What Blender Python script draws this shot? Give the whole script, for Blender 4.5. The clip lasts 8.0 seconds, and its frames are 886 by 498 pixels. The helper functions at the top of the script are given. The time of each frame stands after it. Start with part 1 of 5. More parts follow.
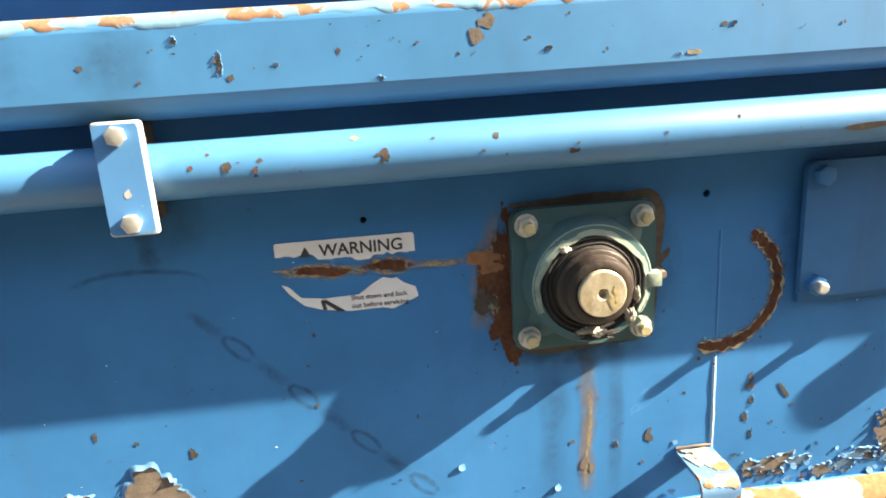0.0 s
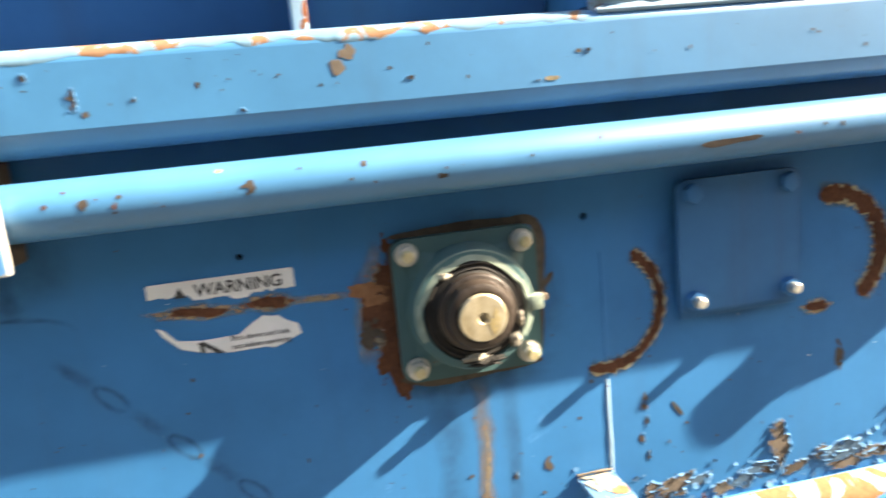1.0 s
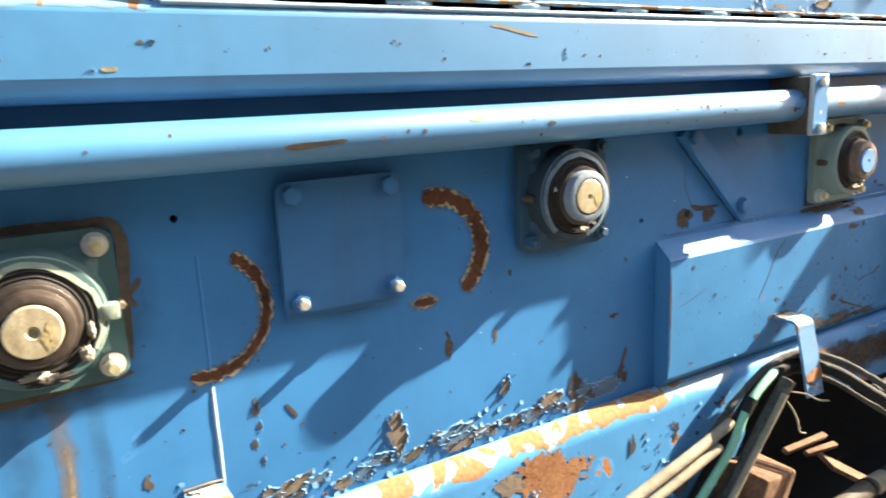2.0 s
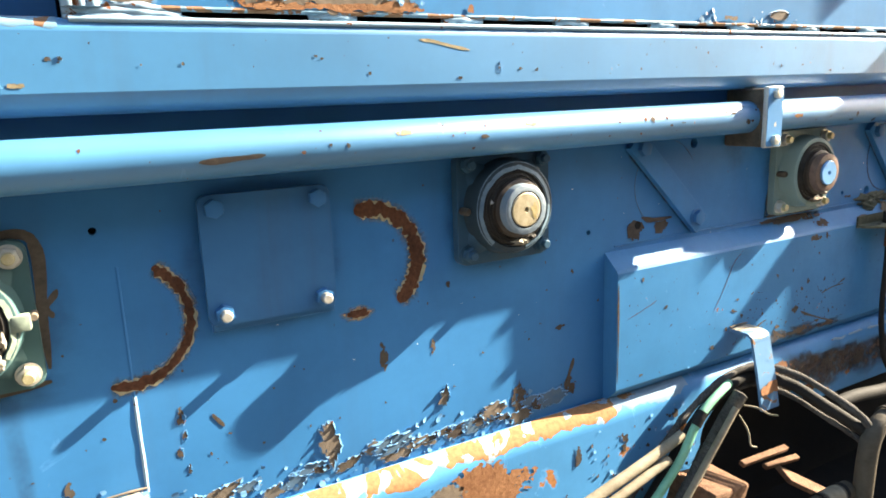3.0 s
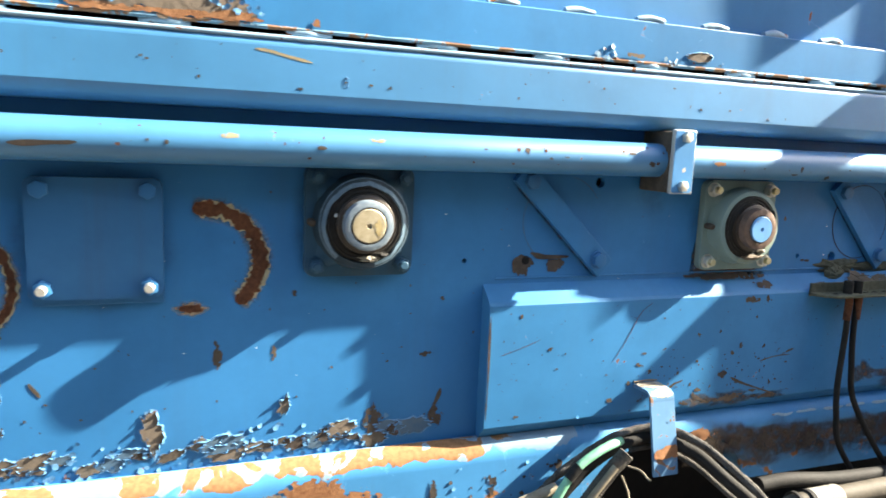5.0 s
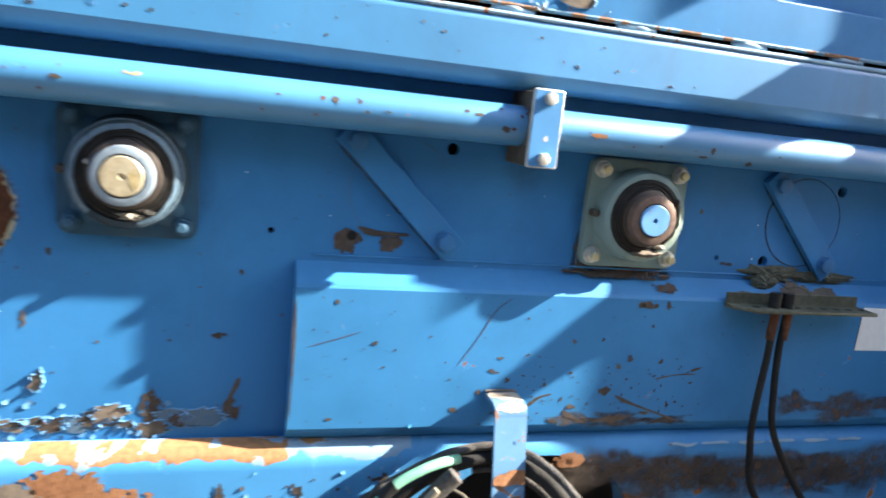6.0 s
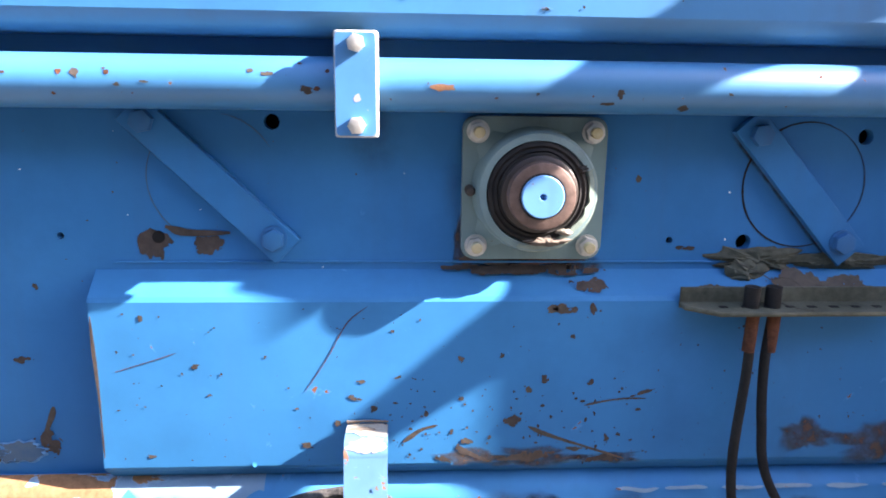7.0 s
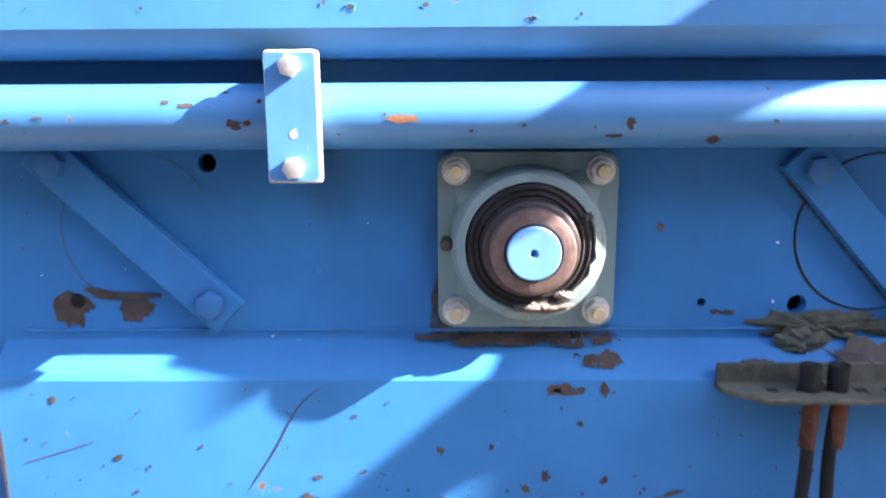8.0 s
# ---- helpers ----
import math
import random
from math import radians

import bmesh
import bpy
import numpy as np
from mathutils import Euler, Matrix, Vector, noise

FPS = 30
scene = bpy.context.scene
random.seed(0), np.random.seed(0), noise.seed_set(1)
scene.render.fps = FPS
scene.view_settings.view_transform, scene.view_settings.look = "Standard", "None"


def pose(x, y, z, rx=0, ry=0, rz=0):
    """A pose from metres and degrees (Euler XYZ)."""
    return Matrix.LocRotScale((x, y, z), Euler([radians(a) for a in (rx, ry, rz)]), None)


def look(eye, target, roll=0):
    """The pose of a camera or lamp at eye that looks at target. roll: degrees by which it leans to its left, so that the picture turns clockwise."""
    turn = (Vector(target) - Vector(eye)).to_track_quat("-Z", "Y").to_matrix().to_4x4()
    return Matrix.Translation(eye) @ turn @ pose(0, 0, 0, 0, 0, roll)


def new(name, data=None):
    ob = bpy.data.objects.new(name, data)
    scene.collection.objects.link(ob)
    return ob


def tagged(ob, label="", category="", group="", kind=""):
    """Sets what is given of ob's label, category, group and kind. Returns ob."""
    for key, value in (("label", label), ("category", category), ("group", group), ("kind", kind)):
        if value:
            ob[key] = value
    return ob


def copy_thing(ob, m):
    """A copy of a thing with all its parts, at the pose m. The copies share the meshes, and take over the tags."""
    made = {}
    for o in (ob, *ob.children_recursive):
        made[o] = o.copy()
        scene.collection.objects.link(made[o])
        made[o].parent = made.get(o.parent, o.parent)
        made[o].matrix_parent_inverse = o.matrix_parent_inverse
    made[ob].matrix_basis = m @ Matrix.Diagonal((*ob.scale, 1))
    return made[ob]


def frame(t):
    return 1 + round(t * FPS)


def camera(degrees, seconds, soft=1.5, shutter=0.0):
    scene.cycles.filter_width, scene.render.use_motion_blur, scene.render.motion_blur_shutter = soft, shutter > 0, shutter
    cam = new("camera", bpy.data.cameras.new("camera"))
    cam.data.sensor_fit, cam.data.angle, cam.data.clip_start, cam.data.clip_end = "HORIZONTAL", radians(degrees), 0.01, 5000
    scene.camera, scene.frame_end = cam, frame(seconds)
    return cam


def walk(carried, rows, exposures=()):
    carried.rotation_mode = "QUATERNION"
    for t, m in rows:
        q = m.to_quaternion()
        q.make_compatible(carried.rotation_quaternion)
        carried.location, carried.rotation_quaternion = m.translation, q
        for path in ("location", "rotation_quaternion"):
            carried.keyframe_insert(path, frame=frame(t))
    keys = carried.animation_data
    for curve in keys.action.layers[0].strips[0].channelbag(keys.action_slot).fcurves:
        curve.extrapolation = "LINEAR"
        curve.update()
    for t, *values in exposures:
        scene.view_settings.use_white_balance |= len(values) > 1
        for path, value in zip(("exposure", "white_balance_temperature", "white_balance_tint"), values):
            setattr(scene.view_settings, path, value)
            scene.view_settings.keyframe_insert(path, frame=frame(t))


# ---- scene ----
cam = camera(65.5, 8.0, soft=1.7, shutter=0.4)
PATH = [
    (0, (0.198, -0.696, 1.473), (0.386, 1.221, 0.934), -3.8),
    (0.5, (0.216, -0.702, 1.462), (0.442, 1.207, 0.908), -4.4),
    (1, (0.261, -0.711, 1.435), (0.625, 1.22, 1.059), -5.6),
    (1.5, (0.36, -0.73, 1.418), (1.152, 1.066, 1.038), -3.4),
    (2, (0.435, -0.761, 1.421), (1.426, 0.924, 1.0), -2.6),
    (2.2, (0.455, -0.771, 1.43), (1.459, 0.9, 0.983), -2.4),
    (3.3, (0.543, -0.824, 1.436), (1.46, 0.909, 1.043), -1.8),
    (3.5, (0.55, -0.829, 1.428), (1.439, 0.924, 1.061), -1.4),
    (4, (0.569, -0.857, 1.446), (1.509, 0.871, 1.087), 1.3),
    (4.2, (0.592, -0.88, 1.43), (1.528, 0.852, 1.076), 2.0),
    (5.3, (0.964, -0.975, 1.404), (1.552, 0.909, 1.077), 0.6),
    (5.5, (1.037, -0.97, 1.41), (1.594, 0.916, 1.047), -1.1),
    (6, (1.218, -0.904, 1.386), (1.766, 0.984, 1.016), 6.1),
    (6.5, (1.411, -0.813, 1.381), (1.904, 1.085, 0.987), 1.2),
    (7, (1.622, -0.756, 1.386), (1.733, 1.187, 0.927), 0.8),
    (7.5, (1.69, -0.702, 1.382), (1.666, 1.243, 0.918), -0.5),
    (8, (1.695, -0.611, 1.39), (1.675, 1.351, 1.0), -0.3),
]
EXPOSURES = [(0.0, 2.64, 8000, 11), (1.5, 2.76, 7950, 11), (4.0, 2.74, 7650, 8), (5.5, 2.68, 7050, 8), (6.5, 2.92, 6600, 16), (7.0, 3.02, 6400, 22), (8.0, 3.26, 6250, 27)]
walk(cam, [(t, look(eye, target, roll)) for t, eye, target, roll in PATH], EXPOSURES)

# ---- world, sun ----
SUN = Vector((5.75, -1.0, 3.82)).normalized()
world = bpy.data.worlds.new("world")
scene.world = world
world.use_nodes = True
wn = world.node_tree.nodes
sky = wn.new("ShaderNodeTexSky")
sky.sky_type = 'NISHITA'
sky.sun_disc = False
sky.sun_elevation = math.asin(SUN.z)
sky.sun_rotation = math.atan2(SUN.x, SUN.y)
wn["Background"].inputs[1].default_value = 0.1
world.node_tree.links.new(sky.outputs[0], wn["Background"].inputs[0])
sun_data = bpy.data.lights.new("sun", 'SUN')
sun_data.energy, sun_data.angle, sun_data.color = 5.0, radians(0.55), (1.0, 0.95, 0.86)
sun = new("sun", sun_data)
sun.matrix_world = look(SUN * 20, (0, 0, 0))


# ---- materials ----
def nodes_of(name):
    m = bpy.data.materials.new(name)
    m.use_nodes = True
    return m, m.node_tree.nodes, m.node_tree.links, m.node_tree.nodes["Principled BSDF"]


def noise_tex(n, l, co, scale, detail=4, rough=0.6, dist=0.0):
    t = n.new("ShaderNodeTexNoise")
    t.inputs["Scale"].default_value, t.inputs["Detail"].default_value = scale, detail
    t.inputs["Roughness"].default_value, t.inputs["Distortion"].default_value = rough, dist
    l.new(co, t.inputs["Vector"])
    return t.outputs[0]


def ramp(n, l, fac, stops):
    r = n.new("ShaderNodeValToRGB")
    e = r.color_ramp.elements
    while len(e) < len(stops):
        e.new(0.5)
    for k, (p, c) in zip(e, stops):
        k.position = p
        k.color = (*c, 1) if len(c) == 3 else c
    l.new(fac, r.inputs[0])
    return r.outputs[0]


def grey(v):
    return (v, v, v)


def mixer(n, l, fac, a, b, mode='MIX'):
    m = n.new("ShaderNodeMix")
    m.data_type, m.blend_type = 'RGBA', mode
    for sock, v in ((m.inputs[0], fac), (m.inputs[6], a), (m.inputs[7], b)):
        if isinstance(v, bpy.types.NodeSocket):
            l.new(v, sock)
        elif isinstance(v, (int, float)):
            sock.default_value = v
        else:
            sock.default_value = (*v, 1)
    return m.outputs[2]


def maths(n, l, op, a, b=0.0):
    m = n.new("ShaderNodeMath")
    m.operation = op
    m.use_clamp = op in ('ADD', 'SUBTRACT')
    for sock, v in zip(m.inputs, (a, b)):
        if isinstance(v, bpy.types.NodeSocket):
            l.new(v, sock)
        else:
            sock.default_value = v
    return m.outputs[0]


def paint(name, base, chips=0.70, chip_scale=24.0, rough=0.46, grime=0.25, rust=(0.20, 0.075, 0.03)):
    """Old gloss enamel on steel: faded in patches, grimy, chipped through to rust."""
    m, n, l, p = nodes_of(name)
    co = n.new("ShaderNodeTexCoord").outputs["Object"]
    big = noise_tex(n, l, co, 2.3, 3)
    fine = noise_tex(n, l, co, 60, 5, 0.7)
    faded = tuple(min(1, c * 1.25 + 0.012) for c in base)
    dark = tuple(c * 0.86 for c in base)
    col = mixer(n, l, ramp(n, l, big, [(0.3, grey(0)), (0.7, grey(1))]), dark, faded)
    col = mixer(n, l, maths(n, l, 'MULTIPLY', fine, 0.35), col, tuple(c * 0.8 for c in base))
    mid = noise_tex(n, l, co, 11, 4, 0.6)
    col = mixer(n, l, maths(n, l, 'MULTIPLY', ramp(n, l, mid, [(0.46, grey(0)), (0.72, grey(1))]), 0.30), col, tuple(c * 0.62 + 0.004 for c in base))
    streak_map = n.new("ShaderNodeMapping")
    streak_map.inputs["Scale"].default_value = (14, 14, 0.9)
    l.new(co, streak_map.inputs[0])
    streak = noise_tex(n, l, streak_map.outputs[0], 1.0, 5, 0.65)
    col = mixer(n, l, maths(n, l, 'MULTIPLY', ramp(n, l, streak, [(0.52, grey(0)), (0.78, grey(1))]), grime), col, (0.07, 0.075, 0.08))
    chipn = noise_tex(n, l, co, chip_scale, 6, 0.55, 0.6)
    mask = ramp(n, l, chipn, [(chips, grey(0)), (chips + 0.012, grey(1))])
    halo = ramp(n, l, chipn, [(chips - 0.03, grey(0)), (chips, grey(1))])
    rustc = mixer(n, l, noise_tex(n, l, co, 140, 4), tuple(c * 0.45 for c in rust), tuple(min(1, c * 1.7) for c in rust))
    col = mixer(n, l, maths(n, l, 'MULTIPLY', halo, 0.35), col, tuple(min(1, c * 1.5 + 0.08) for c in base))
    col = mixer(n, l, mask, col, rustc)
    l.new(col, p.inputs["Base Color"])
    p.inputs["Specular IOR Level"].default_value = 0.2
    rg = mixer(n, l, mask, mixer(n, l, fine, grey(rough - 0.08), grey(rough + 0.14)), grey(0.9))
    l.new(rg, p.inputs["Roughness"])
    h = maths(n, l, 'SUBTRACT', maths(n, l, 'MULTIPLY', fine, 0.12), maths(n, l, 'MULTIPLY', mask, 0.6))
    h2 = n.new("ShaderNodeMath")
    h2.operation = 'ADD'
    l.new(h, h2.inputs[0])
    l.new(maths(n, l, 'MULTIPLY', noise_tex(n, l, co, 9, 2), 0.8), h2.inputs[1])
    b = n.new("ShaderNodeBump")
    b.inputs["Strength"].default_value, b.inputs["Distance"].default_value = 0.5, 0.002
    l.new(h2.outputs[0], b.inputs["Height"])
    l.new(b.outputs[0], p.inputs["Normal"])
    return m


def rough_mat(name, a, b, scale=60.0, rough=0.85, metal=0.0, bump=0.5, dist=0.002):
    """A mottled surface between two colours, with relief."""
    m, n, l, p = nodes_of(name)
    co = n.new("ShaderNodeTexCoord").outputs["Object"]
    t1, t2 = noise_tex(n, l, co, scale, 6, 0.7), noise_tex(n, l, co, scale / 7, 3)
    fac = ramp(n, l, maths(n, l, 'ADD', maths(n, l, 'MULTIPLY', t1, 0.55), maths(n, l, 'MULTIPLY', t2, 0.45)), [(0.36, grey(0)), (0.64, grey(1))])
    l.new(mixer(n, l, fac, a, b), p.inputs["Base Color"])
    l.new(mixer(n, l, t1, grey(max(0.05, rough - 0.15)), grey(min(1, rough + 0.15))), p.inputs["Roughness"])
    p.inputs["Metallic"].default_value = metal
    p.inputs["Specular IOR Level"].default_value = 0.22 if rough > 0.55 and not metal else 0.5
    bm_ = n.new("ShaderNodeBump")
    bm_.inputs["Strength"].default_value, bm_.inputs["Distance"].default_value = bump, dist
    l.new(t1, bm_.inputs["Height"])
    l.new(bm_.outputs[0], p.inputs["Normal"])
    return m


BLUE = (0.025, 0.172, 0.396)
M_WALL = paint("blue_wall_paint", BLUE, chips=0.735, chip_scale=17, grime=0.16)
M_BEAM = paint("blue_beam_paint", (0.044, 0.213, 0.425), chips=0.72, chip_scale=30, rough=0.42, grime=0.2)
M_PIPE = paint("blue_pipe_paint", (0.048, 0.205, 0.40), chips=0.71, chip_scale=38, rough=0.36, grime=0.15)
for worn in (M_PIPE, M_BEAM):
    coat = worn.node_tree.nodes["Principled BSDF"]
    coat.inputs["Coat Weight"].default_value, coat.inputs["Coat Roughness"].default_value = 1.0, 0.42
M_BOX = paint("blue_panel_paint", (0.029, 0.180, 0.390), chips=0.71, chip_scale=26, grime=0.1)
M_RAIL = paint("flaking_rail_paint", (0.045, 0.22, 0.45), chips=0.64, chip_scale=13, rough=0.5, rust=(0.30, 0.13, 0.05))
M_RAILTOP = paint("worn_rail_edge_paint", (0.17, 0.28, 0.38), chips=0.49, chip_scale=15, rough=0.6, rust=(0.24, 0.125, 0.06))
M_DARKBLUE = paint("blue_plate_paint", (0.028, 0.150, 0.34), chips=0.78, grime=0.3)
M_LIGHT = paint("light_blue_steel_paint", (0.26, 0.40, 0.52), chips=0.62, chip_scale=55, rough=0.45)
M_PALE = rough_mat("pale_blue_worn_collar", (0.13, 0.19, 0.25), (0.26, 0.31, 0.35), 70, 0.45, 0.2)
M_FLAKE = paint("pale_flake_paint", (0.10, 0.26, 0.46), chips=0.66, chip_scale=60, rough=0.5)
M_BEAMTOP = paint("worn_beam_edge_paint", (0.13, 0.26, 0.37), chips=0.52, chip_scale=30, rough=0.5, rust=(0.22, 0.125, 0.075))
M_SLATEDARK = paint("greasy_black_blue_enamel", (0.020, 0.040, 0.055), chips=0.74, chip_scale=50, grime=0.9, rust=(0.10, 0.08, 0.06))
M_SLATE = paint("greasy_slate_blue_enamel", (0.030, 0.090, 0.150), chips=0.74, chip_scale=50, grime=0.8, rust=(0.08, 0.05, 0.04))
M_SLATERIM = rough_mat("slate_blue_worn_rim", (0.07, 0.13, 0.19), (0.17, 0.25, 0.31), 80, 0.45, 0.1)
M_DRAIN = rough_mat("dusty_grey_beige_plastic", (0.050, 0.043, 0.034), (0.105, 0.090, 0.070), 60, 0.7)
M_DIRTYWHITE = rough_mat("dirty_white_plastic", (0.17, 0.16, 0.14), (0.34, 0.32, 0.29), 60, 0.6)
M_TAN = rough_mat("tan_bare_steel", (0.11, 0.095, 0.080), (0.21, 0.165, 0.125), 70, 0.85)
M_BARE = rough_mat("bare_bright_steel", (0.42, 0.42, 0.40), (0.62, 0.61, 0.57), 90, 0.5, 0.2)
M_BROWN = rough_mat("brown_bare_steel", (0.038, 0.032, 0.028), (0.095, 0.075, 0.062), 110, 0.85)
M_GREEN = paint("green_bearing_enamel", (0.055, 0.125, 0.130), chips=0.72, chip_scale=60, grime=0.6, rust=(0.1, 0.06, 0.035))
M_GREYGREEN = paint("grey_green_bearing_enamel", (0.185, 0.265, 0.255), chips=0.73, chip_scale=60, grime=0.5, rust=(0.09, 0.06, 0.04))
M_RIM = rough_mat("pale_green_worn_rim", (0.30, 0.36, 0.29), (0.15, 0.19, 0.16), 90, 0.6)
M_RUST = rough_mat("dark_rust", (0.055, 0.024, 0.015), (0.17, 0.068, 0.034), 160, 0.95, 0, 0.9, 0.003)
M_ORANGE = rough_mat("orange_rust", (0.20, 0.088, 0.042), (0.36, 0.18, 0.09), 90, 0.95, 0, 0.6)
M_BLEED = rough_mat("yellowed_paint_rim", (0.26, 0.27, 0.21), (0.46, 0.42, 0.27), 130, 0.7)
M_HALO = rough_mat("stained_paint_edge", (0.22, 0.20, 0.14), (0.34, 0.27, 0.15), 120, 0.7)
M_GREASE = rough_mat("black_grease", (0.010, 0.010, 0.010), (0.040, 0.036, 0.032), 90, 0.68, 0, 0.8)
M_COLLAR = rough_mat("brown_rusted_collar", (0.10, 0.065, 0.050), (0.22, 0.145, 0.115), 120, 0.5, 0.35)
M_DARKSTEEL = rough_mat("oily_dark_steel", (0.018, 0.014, 0.012), (0.060, 0.044, 0.034), 60, 0.42, 0.2)
M_SHAFT = rough_mat("worn_bare_shaft_end", (0.36, 0.28, 0.16), (0.60, 0.53, 0.38), 60, 0.42, 0.4)
M_BLUESHAFT = paint("blue_shaft_end_paint", (0.13, 0.32, 0.58), chips=0.74, chip_scale=120, rough=0.4)
M_YELLOWED = rough_mat("yellowed_shaft_grease", (0.42, 0.30, 0.12), (0.62, 0.52, 0.30), 120, 0.4, 0.3)
M_ZINC = rough_mat("zinc_bolt", (0.55, 0.53, 0.47), (0.75, 0.72, 0.64), 150, 0.4, 0.7)
M_BRASS = rough_mat("yellow_plated_bolt", (0.50, 0.42, 0.22), (0.70, 0.62, 0.40), 150, 0.45, 0.5)
# near-black stands in for the shade in the cavity and openings
M_SHADE_BLACK = rough_mat("inside_shade_black", (0.006, 0.006, 0.007), (0.016, 0.015, 0.014), 30, 0.95)
M_RUBBER = rough_mat("black_rubber", (0.009, 0.009, 0.009), (0.026, 0.024, 0.022), 120, 0.75)
M_CORD = rough_mat("dusty_braided_hose", (0.022, 0.021, 0.020), (0.135, 0.125, 0.115), 300, 0.9, 0, 1.0, 0.003)
M_BEIGE = rough_mat("beige_plastic_hose", (0.16, 0.135, 0.095), (0.32, 0.275, 0.205), 45, 0.7)
M_GREENHOSE = rough_mat("green_plastic_hose", (0.13, 0.36, 0.23), (0.22, 0.50, 0.34), 70, 0.5)
M_CREAM = rough_mat("cream_bare_primer", (0.20, 0.175, 0.135), (0.40, 0.37, 0.31), 80, 0.6)
M_DIRTYSTEEL = rough_mat("greasy_brown_steel", (0.045, 0.037, 0.03), (0.13, 0.105, 0.08), 80, 0.7)
M_BRACKET = rough_mat("greasy_olive_grey_steel", (0.046, 0.050, 0.034), (0.125, 0.125, 0.090), 90, 0.75)
M_WOOD = rough_mat("rusty_board", (0.07, 0.035, 0.02), (0.22, 0.125, 0.08), 110, 0.95, 0, 1.0, 0.004)
M_WHITE = rough_mat("white_vinyl", (0.72, 0.72, 0.69), (0.82, 0.82, 0.80), 60, 0.45, 0, 0.1)
M_INK = rough_mat("grey_black_ink", (0.03, 0.03, 0.032), (0.08, 0.08, 0.08), 90, 0.6, 0, 0.05)
M_GROUND = rough_mat("yard_ground", (0.07, 0.067, 0.06), (0.13, 0.123, 0.11), 8, 0.95)
M_SKYBLOCK = rough_mat("grey_sky_blocker", (0.10, 0.10, 0.10), (0.16, 0.155, 0.15), 5, 0.8)
M_STAIN = rough_mat("grey_drip_stain", (0.055, 0.12, 0.20), (0.10, 0.15, 0.19), 90, 0.7, 0, 0.1)


def soft_mat(name, a, b, strength=1.0, scale=70.0, rough=0.75):
    """A thin stain that fades out towards its own edge."""
    m, n, l, p = nodes_of(name)
    co = n.new("ShaderNodeTexCoord").outputs["Object"]
    t1 = noise_tex(n, l, co, scale, 5, 0.65)
    l.new(mixer(n, l, t1, a, b), p.inputs["Base Color"])
    p.inputs["Roughness"].default_value = rough
    at = n.new("ShaderNodeAttribute")
    at.attribute_name = "mask"
    f = maths(n, l, 'MULTIPLY', at.outputs["Fac"], ramp(n, l, noise_tex(n, l, co, scale * 0.6, 5, 0.7), [(0.33, grey(0.25)), (0.62, grey(1))]))
    l.new(maths(n, l, 'MULTIPLY', f, strength), p.inputs["Alpha"])
    return m


M_CLAMP = paint("clamp_paint", (0.065, 0.22, 0.44), chips=0.70, chip_scale=90, rough=0.45, rust=(0.40, 0.38, 0.34))
M_HOOK = paint("hook_paint", (0.085, 0.195, 0.33), chips=0.61, chip_scale=48, rough=0.5, rust=(0.22, 0.13, 0.085))
M_COVER = paint("cover_paint", (0.028, 0.140, 0.31), chips=0.78, grime=0.35)
S_DRIP = soft_mat("rust_drip", (0.30, 0.21, 0.11), (0.16, 0.14, 0.11), 0.7)
S_DARK = soft_mat("soft_dark_blue", (0.022, 0.065, 0.12), (0.04, 0.065, 0.085), 0.28)
S_CHAIN = soft_mat("chain_ghost", (0.025, 0.07, 0.12), (0.05, 0.07, 0.07), 0.42, 120)
S_HALO = soft_mat("rust_bleed", (0.42, 0.33, 0.18), (0.24, 0.20, 0.15), 1.0, 120)
S_GRIME = soft_mat("brown_grime", (0.045, 0.035, 0.028), (0.10, 0.07, 0.05), 0.95, 90, 0.85)


# ---- mesh helpers ----
def thing(name, loc, label, category, group="", kind=""):
    ob = new(name)
    ob.location = loc
    ob.empty_display_size = 0.02
    return tagged(ob, label, category, group, kind)


def finish(bm, name, material):
    me = bpy.data.meshes.new(name)
    bmesh.ops.recalc_face_normals(bm, faces=bm.faces)
    bm.to_mesh(me)
    bm.free()
    me.materials.append(material)
    me.shade_smooth()
    me.set_sharp_from_angle(angle=radians(38))
    for poly in me.polygons:
        if poly.area > 0.0012:
            poly.use_smooth = False
    return me


def part(name, bm, material, parent=None, label=""):
    ob = new(name, finish(bm, name, material))
    ob.parent = parent
    return tagged(ob, label)


def slab(x0, x1, y0, y1, z0, z1, bevel=0.0, seg=2, bm=None):
    bm = bm or bmesh.new()
    r = bmesh.ops.create_cube(bm, size=1.0)
    for v in r["verts"]:
        v.co = Vector((x0 + (v.co.x + 0.5) * (x1 - x0), y0 + (v.co.y + 0.5) * (y1 - y0), z0 + (v.co.z + 0.5) * (z1 - z0)))
    if bevel:
        es = list({e for v in r["verts"] for e in v.link_edges})
        bmesh.ops.bevel(bm, geom=es, offset=bevel, segments=seg, affect='EDGES', profile=0.5)
    return bm


